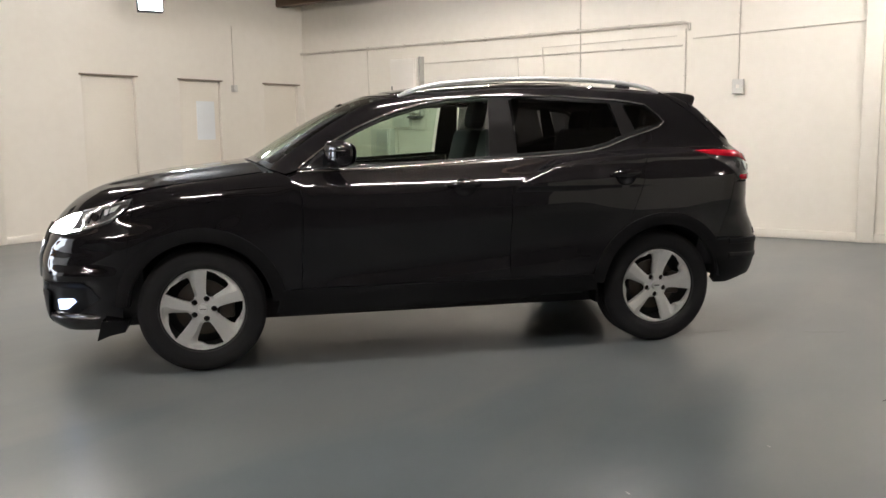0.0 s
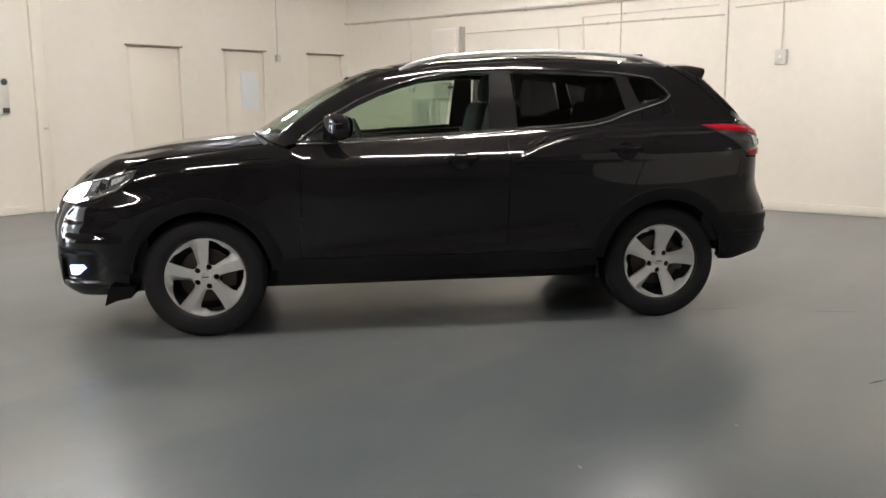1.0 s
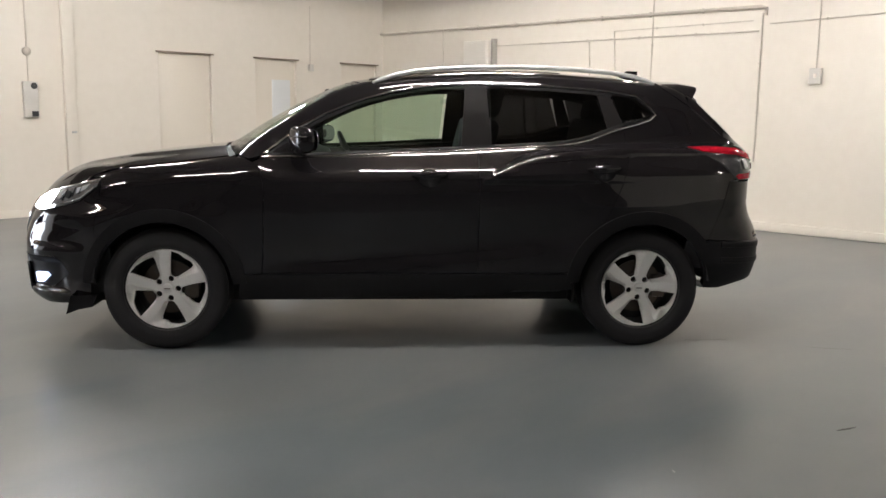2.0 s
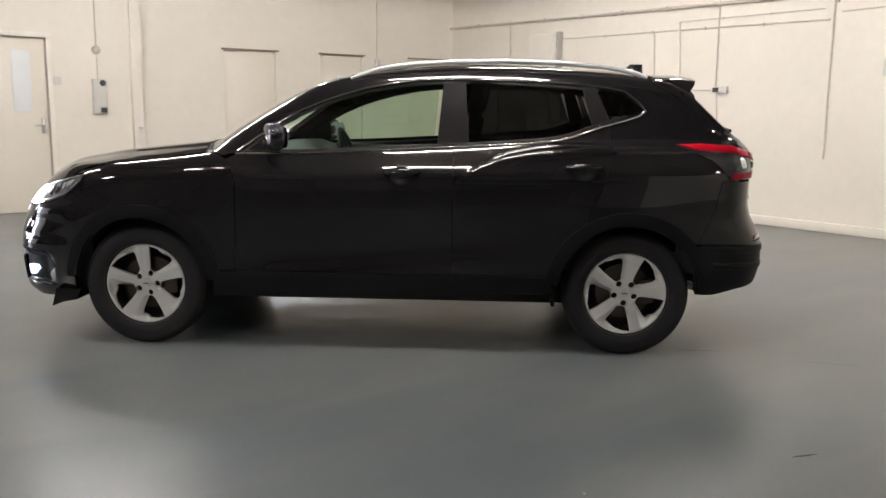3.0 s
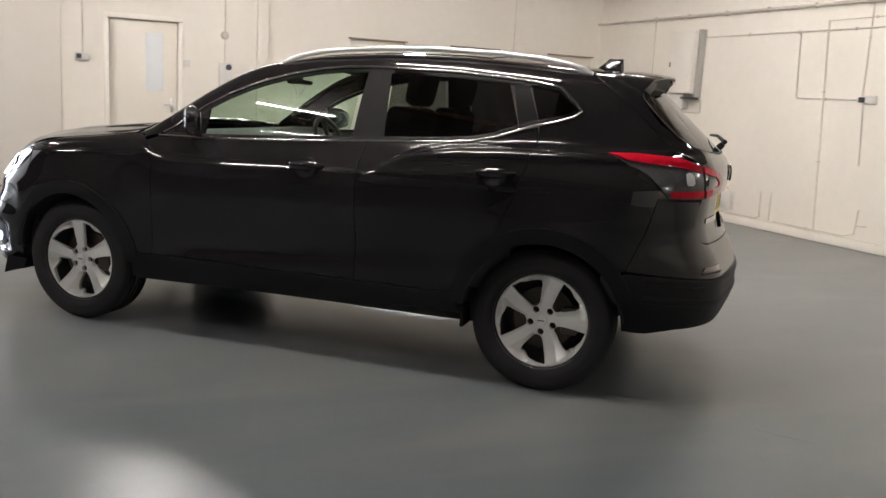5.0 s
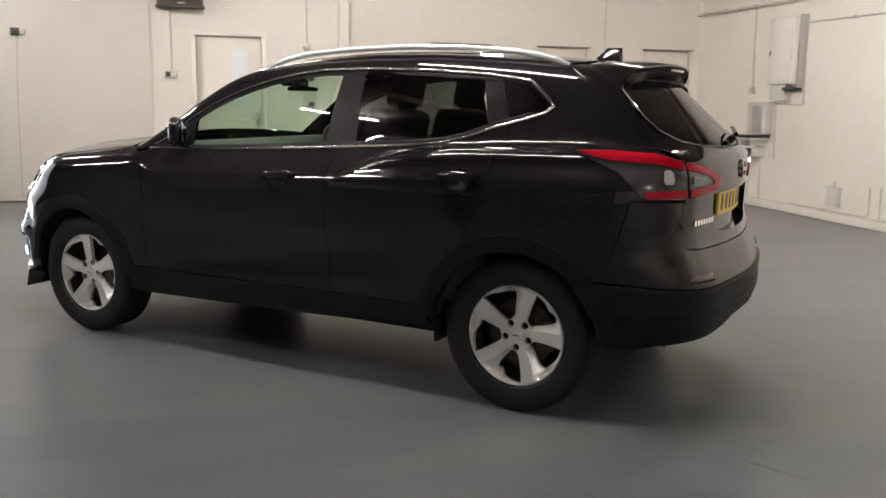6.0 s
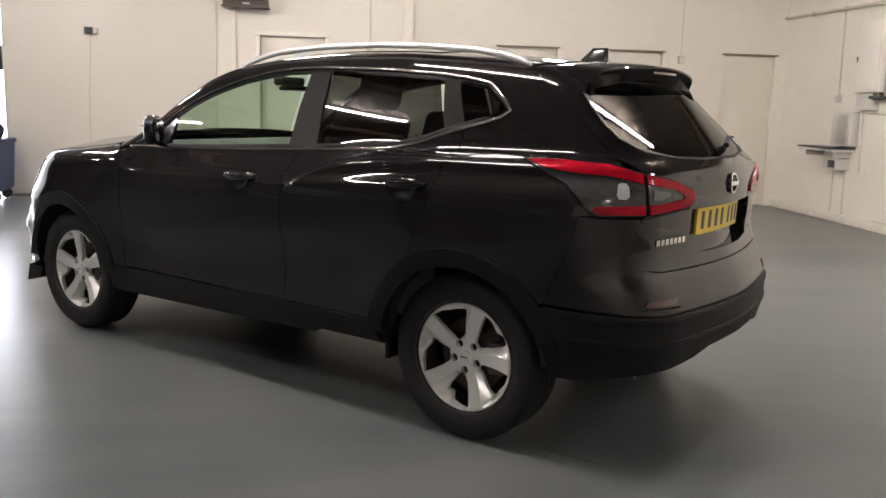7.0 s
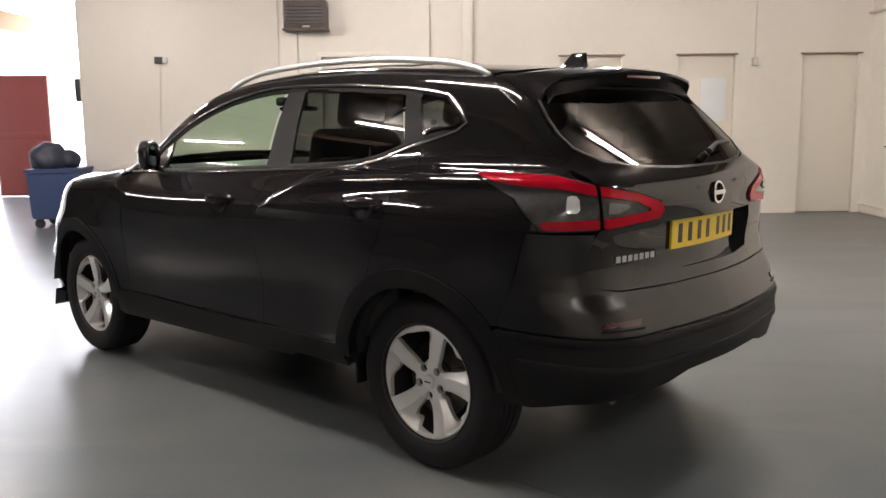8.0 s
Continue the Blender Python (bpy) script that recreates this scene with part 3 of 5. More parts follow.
# height of the edge over the rear wheel, running back into the top of the tail lamp
HAUNCH = curve([(-0.2, 0.60), (0.30, 0.88), (0.50, 1.015), (0.66, 1.078), (0.82, 1.106), (1.0, 1.120), (1.3, 1.130), (1.6, 1.134), (1.9, 1.136), (2.4, 1.136)], 0.10)


def half_width(x, z):
    up = step01(z, 0.74, 0.90)
    rise = RISE(x) * (1 - up) + (CREASE(x) - 0.962) * up
    pull = PULL_LOW(x) + (PULL_HIGH(x) - PULL_LOW(x)) * step01(z, 0.98, 1.2)
    w = WIDE(z - rise) - pull
    edge = HAUNCH(x)
    shelf = 0.902 - 0.13 * (z - 0.90) - 1.5 * np.maximum(0.95 - z, 0) - 4.0 * smax(z - edge, 0 * z, 0.022) - PULL_LOW(x) - (PULL_HIGH(x) - PULL_LOW(x)) * step01(edge, 0.98, 1.2)
    w = smax(w, shelf, 0.03)
    # wedge-shaped hollow low in the doors, rising to the rear
    crest = 0.52 + 0.10 * (x + 0.6)
    w = w - 0.018 * np.exp(-((z - crest) / 0.10) ** 2) * step01(x, -0.95, -0.5) * (1 - step01(x, 0.7, 1.05))
    # waist crease
    w = w + 0.0062 * np.exp(-np.sqrt((z - CREASE(x)) ** 2 + 0.005 ** 2) / 0.028) * step01(x, -1.9, -1.4) * (1 - step01(x, 1.0, 1.25))
    for hub in (-HUB_X, HUB_X):
        r = np.hypot(x - hub, z - HUB_Z)
        w = w + 0.014 * np.exp(-((r - 0.42) / 0.10) ** 2) * step01(z, 0.25, 0.5)
    return w


def solid(p):
    """Below zero inside the car's outer skin."""
    x, y, z = p[..., 0], np.abs(p[..., 1]), p[..., 2]
    flank = y - half_width(x, z)
    low_top = z - (BONNET(x) - 0.066 * (y / 0.78) ** 3 + 0.010 * np.exp(-((y - 0.50 - 0.10 * (x + 1.0)) / 0.07) ** 2) * (1 - step01(x, -1.1, -0.9)))
    low = smax(flank, low_top * 0.9, 0.08)
    glass = -0.556 * (x - (-1.045 + 0.34 * y * y)) + 0.831 * (z - 1.129)
    cabin = smax(flank, z - (ROOF(x) - 0.042 * (y / 0.6) ** 2), 0.07)
    cabin = smax(cabin, glass, 0.10)
    body = smin(low, cabin, 0.02)
    body = smax(body, NOSE(z) + (0.44 + 0.40 * step01(z, 0.55, 0.85)) * y ** 3 - x, 0.18)
    high = step01(z, 1.12, 1.26)
    body = smax(body, (x - (TAIL(z) - (0.150 - 0.02 * high) * y ** 1.6)) * 0.85, 0.26 - 0.16 * high)
    return smax(body, BELLY(x) - z, 0.05)


def slope(p):
    e = 0.002
    g = np.stack([solid(p + e * a) - solid(p - e * a) for a in np.eye(3)], -1)
    return g / np.linalg.norm(g, axis=-1, keepdims=True)


def meet(start, way, far):
    """Where rays from outside first meet the skin."""
    n = int(far / 0.015)
    lo, hi = np.zeros(len(start)), np.full(len(start), far)
    open_yet = np.ones(len(start), bool)
    for k in range(1, n + 1):
        d = far * k / n
        inside = solid(start + d * way) < 0
        now = inside & open_yet
        hi[now], lo[now] = d, far * (k - 1) / n
        open_yet &= ~inside
    for _ in range(18):
        mid = (lo + hi) / 2
        inside = solid(start + mid[:, None] * way) < 0
        hi, lo = np.where(inside, mid, hi), np.where(inside, lo, mid)
    p = start + ((lo + hi) / 2)[:, None] * way
    return p, slope(p)


def from_side(q):
    """(x, z) on the near flank."""
    q = np.asarray(q, float)
    return meet(np.stack([q[:, 0], np.full(len(q), -1.1), q[:, 1]], 1), np.tile([0.0, 1, 0], (len(q), 1)), 1.1)


def from_top(q):
    """(x, y) on the bonnet, screen and roof."""
    q = np.asarray(q, float)
    return meet(np.stack([q[:, 0], q[:, 1], np.full(len(q), 1.8)], 1), np.tile([0.0, 0, -1], (len(q), 1)), 1.4)


def from_back(q):
    """(y, z) on the tail."""
    q = np.asarray(q, float)
    return meet(np.stack([np.full(len(q), 2.5), q[:, 0], q[:, 1]], 1), np.tile([-1.0, 0, 0], (len(q), 1)), 1.4)


ARC = 0.85 * math.pi / 180


def around(front):
    """(degrees * ARC, z) round the nose or the tail; 90 degrees is the near flank."""
    s = -1.0 if front else 1.0

    def place(q):
        q = np.asarray(q, float)
        a = q[:, 0] / 0.85
        way = np.stack([s * np.cos(a), -np.sin(a), np.zeros(len(q))], 1)
        hub = np.stack([np.full(len(q), s * 1.25), np.zeros(len(q)), q[:, 1]], 1)
        return meet(hub + 1.2 * way, -way, 1.2)
    return place


def shaped(place, depth):
    """The same skin pressed in by depth(q), with its normals to match."""
    def put(q):
        p, n = place(q)
        return p - np.asarray(depth(q))[:, None] * n

    def go(q):
        q = np.asarray(q, float)
        e = 0.0015
        du, dv = put(q + [e, 0]) - put(q - [e, 0]), put(q + [0, e]) - put(q - [0, e])
        nrm = np.cross(du, dv)
        nrm /= np.linalg.norm(nrm, axis=1, keepdims=True) + 1e-12
        nrm *= np.sign((nrm * place(q)[1]).sum(1, keepdims=True))
        return put(q), nrm
    return go


def deg(*pairs):
    return [(a * ARC, b) for a, b in pairs]


def dense(loop, gap, closed=True):
    out = []
    n = len(loop)
    for i in range(n if closed else n - 1):
        a, b = np.array(loop[i], float), np.array(loop[(i + 1) % n], float)
        k = max(1, int(math.ceil(np.linalg.norm(b - a) / gap)))
        out += [tuple(a + (b - a) * j / k) for j in range(k)]
    if not closed:
        out.append(tuple(loop[-1]))
    return out


def within(loop, q):
    inside = np.zeros(len(q), bool)
    n = len(loop)
    for i in range(n):
        (x0, y0), (x1, y1) = loop[i], loop[(i + 1) % n]
        if y0 == y1:
            continue
        cross = ((y0 > q[:, 1]) != (y1 > q[:, 1])) & (q[:, 0] < (x1 - x0) * (q[:, 1] - y0) / (y1 - y0) + x0)
        inside ^= cross
    return inside


def cut_sheet(loops, gap):
    """Triangles that fill the first loop and leave out the others: points, triangles, rim indices."""
    rims, pts, edges = [], [], []
    for loop in loops:
        d = dense(loop, gap * 0.7)
        rims.append(list(range(len(pts), len(pts) + len(d))))
        edges += [(rims[-1][i], rims[-1][(i + 1) % len(d)]) for i in range(len(d))]
        pts += d
    rim = np.array(pts)
    lo, hi = rim.min(0), rim.max(0)
    gx, gy = np.meshgrid(np.arange(lo[0] + gap / 2, hi[0], gap), np.arange(lo[1] + gap / 2, hi[1], gap))
    gx[::2] += gap / 2
    grid = np.stack([gx.ravel(), gy.ravel()], 1)
    keep = within(loops[0], grid)
    for hole in loops[1:]:
        keep &= ~within(hole, grid)
    grid = grid[keep]
    if len(grid):
        near = np.min(((grid[:, None] - rim[None]) ** 2).sum(-1), 1) if len(grid) * len(rim) < 8e6 else np.ones(len(grid))
        grid = grid[near > (0.45 * gap) ** 2]
    allp = np.concatenate([rim, grid]) if len(grid) else rim
    from_cdt = delaunay_2d_cdt([Vector(p) for p in allp], edges, [], 0, 1e-6)
    verts, tris = np.array([tuple(v) for v in from_cdt[0]]), from_cdt[2]
    orig = from_cdt[3]
    back = {}
    for new_i, olds in enumerate(orig):
        for o in olds:
            back[o] = new_i
    tris = np.array([t for t in tris if len(t) == 3])
    mid = verts[tris].mean(1)
    keep = within(loops[0], mid)
    for hole in loops[1:]:
        keep &= ~within(hole, mid)
    return verts, tris[keep], [[back[i] for i in r] for r in rims]



def skin(name, loops, place, mat, parent, gap=0.03, lift=0.0, thick=0.014, mirror=False, label="", reshape=None):
    """A body panel: a cut-out of the car's skin with turned-in edges."""
    if isinstance(loops[0][0], (int, float)):
        loops = [loops]
    verts, tris, rims = cut_sheet(loops, gap)
    p, nrm = place(verts)
    p = p + lift * nrm
    if reshape:
        p, nrm = reshape(verts, p, nrm)
    a, b, c = p[tris[:, 0]], p[tris[:, 1]], p[tris[:, 2]]
    flip = (np.cross(b - a, c - a) * nrm[tris[:, 0]]).sum(1) < 0
    tris[flip] = tris[flip][:, ::-1]
    allp, alln, faces = [p], [nrm], [tuple(t) for t in tris]
    base = len(p)
    for r in rims:
        top, tn = p[r], nrm[r]
        way = np.roll(top, -1, 0) - np.roll(top, 1, 0)
        out = np.cross(way, tn)
        out /= np.linalg.norm(out, axis=1, keepdims=True) + 1e-9
        k = len(r)
        allp += [top, top - thick * tn]
        alln += [out, out]
        quads = [(base + i, base + (i + 1) % k, base + k + (i + 1) % k, base + k + i) for i in range(k)]
        faces += quads
        base += 2 * k
    allp, alln = np.concatenate(allp), np.concatenate(alln)
    if mirror:
        allp, alln = allp * [1, -1, 1], alln * [1, -1, 1]
        faces = [f[::-1] for f in faces]
    me = bpy.data.meshes.new(name)
    me.from_pydata(allp.tolist(), [], faces)
    for poly in me.polygons:
        poly.use_smooth = True
    me.update()
    # keep the rim's shading normal on the side its faces point to
    fn = np.zeros((len(allp), 3))
    for poly in me.polygons:
        for v in poly.vertices:
            fn[v] += poly.normal
    turn = (fn * alln).sum(1) < 0
    alln[turn] *= -1
    me.normals_split_custom_set_from_vertices(alln.tolist())
    return part(name, me, mat, parent, label)


def strip(name, path, place, wide, tall, mat, parent, lift=0.0, mirror=False, label="", closed=False):
    """A domed moulding that follows the skin along a line."""
    q = dense(path, 0.025, closed)
    p, nrm = place(np.array(q))
    way = np.gradient(p, axis=0)
    if closed:
        way = np.roll(p, -1, 0) - np.roll(p, 1, 0)
    way /= np.linalg.norm(way, axis=1, keepdims=True) + 1e-9
    out = np.cross(way, nrm)
    bm = bmesh.new()
    rows = []
    for i in range(len(p)):
        row = []
        for u, h in ((-1, -0.4), (-0.9, 0.5), (-0.45, 0.9), (0, 1), (0.45, 0.9), (0.9, 0.5), (1, -0.4)):
            v = p[i] + out[i] * u * wide / 2 + nrm[i] * (lift + h * tall)
            row.append(bm.verts.new(v * [1, -1, 1] if mirror else v))
        rows.append(row)
    for i in range(len(rows) if closed else len(rows) - 1):
        a, b = rows[i], rows[(i + 1) % len(rows)]
        for k in range(len(a) - 1):
            bm.faces.new((a[k], a[k + 1], b[k + 1], b[k]))
    if not closed:
        bm.faces.new(rows[0])
        bm.faces.new(rows[-1][::-1])
    bmesh.ops.recalc_face_normals(bm, faces=bm.faces[:])
    return part(name, bm, mat, parent, label)


def arc(cx, cz, r, a0, a1, n=24):
    return [(cx + r * math.cos(math.radians(a0 + (a1 - a0) * k / n)), cz + r * math.sin(math.radians(a0 + (a1 - a0) * k / n))) for k in range(n + 1)]

# ---- the car's surfaces ----
PAINT = material("black_car_paint", (0.0105, 0.0095, 0.0104), 0.5, 0.0, coat=1.0, spec=0.0, vary=0.2, scale=300, fine=900)
# Same black under a rougher clear coat, to blur the bumper's reflections.
DULL_PAINT = material("dull_black_paint", (0.0105, 0.0095, 0.0104), 0.5, 0.0, coat=1.0, spec=0.0, vary=0.2, scale=300, fine=900)
DULL_PAINT.node_tree.nodes["Principled BSDF"].inputs["Coat Roughness"].default_value = 0.22
TRIM = material("black_trim_plastic", (0.0108, 0.0105, 0.0113), 0.5, spec=0.14, vary=0.25, scale=14, fine=240, bump=0.15, depth=0.001)
GLOSS_BLACK = material("gloss_black_trim", (0.010, 0.010, 0.011), 0.12, rough_vary=0.04, scale=5)
PILLAR = material("satin_pillar_film", (0.011, 0.010, 0.010), 0.42, spec=0.10, vary=0.15, scale=9)
# Mirror metal tinted dark in place of a dark reflection.
MIRROR = material("dimmed_mirror_glass", (0.26, 0.27, 0.30), 0.03, 1.0)
CUP = material("handle_cup_black", (0.0035, 0.0035, 0.004), 0.6, spec=0.06, vary=0.2, scale=20)
CHROME = material("chrome", (0.78, 0.78, 0.77), 0.10, 1.0, rough_vary=0.04, scale=12)
SATIN = material("satin_rail", (0.78, 0.78, 0.76), 0.33, 0.45, vary=0.06, scale=8, fine=100)
ALLOY = material("alloy_paint", (0.88, 0.87, 0.84), 0.30, 0.50, vary=0.10, scale=9, fine=90, rough_vary=0.04)
ALLOY_DARK = material("alloy_barrel", (0.055, 0.055, 0.055), 0.5, 0.6, vary=0.4, scale=12, fine=60)
RUBBER = material("tyre_rubber", (0.021, 0.021, 0.023), 0.65, spec=0.12, vary=0.35, scale=10, fine=120, bump=0.2, tint=(0.021, 0.020, 0.020), depth=0.001)
DISC = material("brake_steel", (0.11, 0.105, 0.10), 0.42, 0.9, vary=0.4, scale=14, fine=80, tint=(0.10, 0.07, 0.05))
VOID = material("underbody_black", (0.026, 0.026, 0.028), 0.8, vary=0.3, scale=6)
CLOTH = material("seat_cloth", (0.020, 0.020, 0.022), 0.85, vary=0.25, scale=20, fine=300, bump=0.3, depth=0.001)
CABIN_TRIM = material("cabin_trim", (0.024, 0.024, 0.025), 0.6, vary=0.2, scale=10, fine=200, bump=0.15, depth=0.001)
HEADLINER = material("headliner_cloth", (0.20, 0.19, 0.18), 0.9, vary=0.1, scale=10, fine=200)
CLEAR_GLASS = pane("clear_green_glass", (0.80, 0.93, 0.82), 0.88)
PRIVACY = pane("privacy_glass", (0.14, 0.14, 0.145), 0.9)
REAR_PRIVACY = pane("rear_privacy_glass", (0.060, 0.060, 0.062), 0.9, mirror=0.045)
RED_LENS = material("red_lens", (0.50, 0.008, 0.024), 0.12, coat=0.08, spec=0.12, vary=0.35, scale=18, fine=120, tint=(0.24, 0.004, 0.012))
DARK_RED = material("dark_red_lens", (0.085, 0.006, 0.008), 0.14, coat=1.0, vary=0.2, scale=18)
SMOKED = material("smoked_lens", (0.060, 0.058, 0.060), 0.2, 0.0, coat=0.6, spec=0.2, vary=0.5, scale=26, fine=90, tint=(0.022, 0.022, 0.023))
SILVERED = material("lamp_reflector", (0.80, 0.80, 0.79), 0.15, 0.9, vary=0.3, scale=30)
BOWL_GREY = material("dim_lamp_bowl", (0.17, 0.17, 0.175), 0.2, 0.3, coat=0.6, vary=0.5, scale=40)
LAMP_BOWL = material("lamp_bowl", (0.60, 0.60, 0.60), 0.2, 0.15, coat=1.0, vary=0.35, scale=40)
PLATE = material("yellow_plate", (0.72, 0.52, 0.03), 0.35, vary=0.06, scale=10)
PLATE_INK = material("plate_ink", (0.02, 0.02, 0.018), 0.4)
DAYLAMP = glow("daytime_lamp", (0.93, 0.96, 1.0), 14.0)
FOGLAMP = glow("fog_lamp_light", (0.55, 0.68, 1.0), 1.1)
HEAD_LENS = material("headlamp_lens", (0.50, 0.50, 0.51), 0.08, 0.7, coat=1.0, vary=0.7, scale=45, fine=110, tint=(0.012, 0.012, 0.013))

CAR_AT = pose(-0.446, 1.480, 0, 0, 0, -42.08)
car = thing("car", CAR_AT, "glossy black crossover car with chrome trim, alloy wheels, lit daytime lamps", "car")


def on_top(pairs):
    """Points (x, half breadth) on the skin, as seen from the side: (x, z)."""
    p, _ = from_top([(a, -b) for a, b in pairs])
    return [(float(q[0]), float(q[2])) for q in p]


def both(make):
    for mirror in (False, True):
        make(mirror)


# lines that neighbouring panels share
BONNET_EDGE = [(-0.98, 0.755), (-1.2, 0.765), (-1.45, 0.765), (-1.68, 0.745), (-1.80, 0.72), (-1.92, 0.675), (-2.02, 0.60), (-2.09, 0.48)]
SCREEN_EDGE = [(-0.95, 0.715), (-0.80, 0.685), (-0.60, 0.645), (-0.42, 0.612), (-0.26, 0.590)]
ROOF_EDGE = [(-0.26, 0.590), (0.0, 0.583), (0.4, 0.580), (0.8, 0.578), (1.2, 0.566), (1.44, 0.545)]
BELT = [(-0.80, 1.064), (-0.50, 1.068), (-0.2, 1.080), (0.1, 1.096), (0.35, 1.110), (0.6, 1.124), (0.81, 1.138), (0.92, 1.150), (1.02, 1.172), (1.17, 1.226), (1.30, 1.262)]
DLO_TOP = [(1.375, 1.286), (1.412, 1.316), (1.384, 1.352), (1.30, 1.420), (1.20, 1.437), (1.09, 1.450), (0.78, 1.470), (0.40, 1.476), (0.20, 1.470), (0.07, 1.455),
           (-0.10, 1.424), (-0.24, 1.385), (-0.34, 1.350), (-0.46, 1.298), (-0.59, 1.226), (-0.70, 1.150), (-0.79, 1.080)]
DLO = BELT + DLO_TOP
GATE_SEAM = [(1.44, 1.495), (1.50, 1.45), (1.62, 1.37), (1.70, 1.295), (1.75, 1.25), (1.82, 1.19), (1.855, 1.155), (1.925, 1.120)]
R_AROUND, F_AROUND = around(False), around(True)
ARCH_R, ARCH_Z = 0.425, 0.345
Z_CLAD = 0.435


def arch_edge(cx, a0, a1):
    return arc(cx, ARCH_Z, ARCH_R, a0, a1)


def shrink(loop, d):
    """The loop drawn in by d."""
    q = np.array(loop)
    e = np.roll(q, -1, 0) - q
    area = np.sum(q[:, 0] * np.roll(q[:, 1], -1) - np.roll(q[:, 0], -1) * q[:, 1])
    nrm = np.stack([-e[:, 1], e[:, 0]], 1) / (np.linalg.norm(e, axis=1, keepdims=True) + 1e-9) * (1 if area > 0 else -1)
    m = nrm + np.roll(nrm, 1, 0)
    m /= np.maximum((m * m).sum(1, keepdims=True), 0.5) / 2
    return [tuple(v) for v in q + m * d]


def glass_gap(q):
    """How far the even side glass lies within the skin; it comes out to the skin at the waist."""
    p, _ = from_side(q)
    x, z = q[:, 0], q[:, 1]
    even = -0.5884 + 0.0135 * x - 0.5488 * z + 0.0258 * x * x - 0.0317 * x * z + 0.3527 * z * z
    bx, bz = np.array(BELT).T
    up = step01(z - np.interp(x, bx, bz), 0.0, 0.03)
    return (even - p[:, 1]) * up


side_glass = shaped(from_side, glass_gap)


def body_panels(mirror):
    kw = dict(mirror=mirror)
    # front wing
    edge = [(x, z - 0.004) for x, z in on_top(BONNET_EDGE)[:-1]]
    wing = [(-0.80, Z_CLAD), (-0.785, 0.7), (-0.782, 0.93), (-0.80, 1.0), (-0.845, 1.040), (-0.90, 1.062)] + edge + [(-2.045, 0.868), (-1.985, 0.876), (-1.90, 0.902), (-1.80, 0.922), (-1.70, 0.944), (-1.655, 0.948), (-1.650, 0.90), (-1.665, 0.82), (-1.685, 0.70), (-1.70, 0.56)]
    wing += arch_edge(-HUB_X, 150, 20)[0:] + [(-0.915, Z_CLAD)]
    skin("front_wing", wing, from_side, PAINT, car, 0.017, **kw)
    # doors
    lower = [(x, z - 0.006) for x, z in BELT]
    split = 0.385
    f_top = [p for p in lower if p[0] < split - 0.02]
    holes = [[(x0 - 0.012 + 1.25 * 0.0495 * math.cos(a), z0 - 0.004 + 0.0495 * math.sin(a)) for a in (2 * math.pi * k / 28 for k in range(28))] for x0, z0 in ((0.125, 0.965), (1.085, 1.005))]
    front = [(-0.796, Z_CLAD), (split - 0.0018, Z_CLAD), (split - 0.0018, 1.106)] + f_top[::-1] + [(-0.841, 1.037), (-0.797, 0.999), (-0.778, 0.93), (-0.781, 0.7)]
    door_f = skin("front_door", [front, holes[0]], from_side, PAINT, car, 0.017, **kw)
    r_top = [p for p in lower if split + 0.02 < p[0] < 1.2]
    rear = [(split + 0.0018, Z_CLAD), (0.895, Z_CLAD)] + arc(HUB_X, ARCH_Z, ARCH_R + 0.012, 165, 123) + [(1.120, 0.80), (1.170, 0.92), (1.210, 1.05), (1.227, 1.13), (1.220, 1.232)] + r_top[::-1] + [(split + 0.0018, 1.108)]
    door_r = skin("rear_door", [rear, holes[1]], from_side, PAINT, car, 0.013, **kw)
    # body side above and behind the doors, with the window opening left out
    roof_line = on_top(ROOF_EDGE)
    screen_line = on_top(SCREEN_EDGE)
    lamp_gap, _ = R_AROUND(deg((43.6, 1.116), (50, 1.138), (60, 1.146), (69.3, 1.140), (63.8, 1.102), (59.0, 1.060), (54.9, 0.978), (54.0, 0.957), (56.6, 0.957), (58.8, 0.80), (62.8, 0.625)))
    outer = [(-0.865, 1.055)] + screen_line + roof_line[1:] + GATE_SEAM + [(float(q[0]), float(q[2])) for q in lamp_gap]
    outer += arch_edge(HUB_X, 40, 124) + [(1.0910, 0.717), (1.1235, 0.80), (1.1735, 0.92), (1.2135, 1.05), (1.2305, 1.13), (1.2245, 1.236)] + [(x, z - 0.004) for x, z in [(1.30, 1.262)] + DLO_TOP]
    skin("body_side", outer, from_side, PAINT, car, 0.013, **kw)
    # glass and pillars in the opening
    def pane_of(x_lo, x_hi, d=0.012):
        loop = shrink(DLO, d)
        n = dense(loop, 0.02)
        keep = [p for p in n if x_lo(p[1]) <= p[0] <= x_hi(p[1])]
        return keep
    z0, z1 = 1.10, 1.46

    def slant(a, b):
        return lambda z: a + (b - a) * (z - z0) / (z1 - z0)
    fg = pane_of(slant(-0.56, -0.56), slant(0.29, 0.315))
    skin("front_window", fg, side_glass, CLEAR_GLASS, door_f, 0.04, -0.012, 0.004, label="clear green-tinted door glass", **kw)
    rg = pane_of(slant(0.465, 0.455), slant(1.17, 1.055))
    skin("rear_window", rg, side_glass, PRIVACY, door_r, 0.04, -0.012, 0.004, label="dark privacy glass", **kw)
    qg = pane_of(slant(1.27, 1.15), slant(9, 9), 0.014)
    skin("quarter_window", qg, side_glass, PRIVACY, car, 0.03, -0.012, 0.004, label="dark privacy quarter glass", **kw)
    skin("door_pillar_cover", pane_of(slant(0.285, 0.310), slant(0.47, 0.460), 0.004), from_side, PILLAR, car, 0.03, -0.004, 0.012, label="satin black pillar cover", **kw)
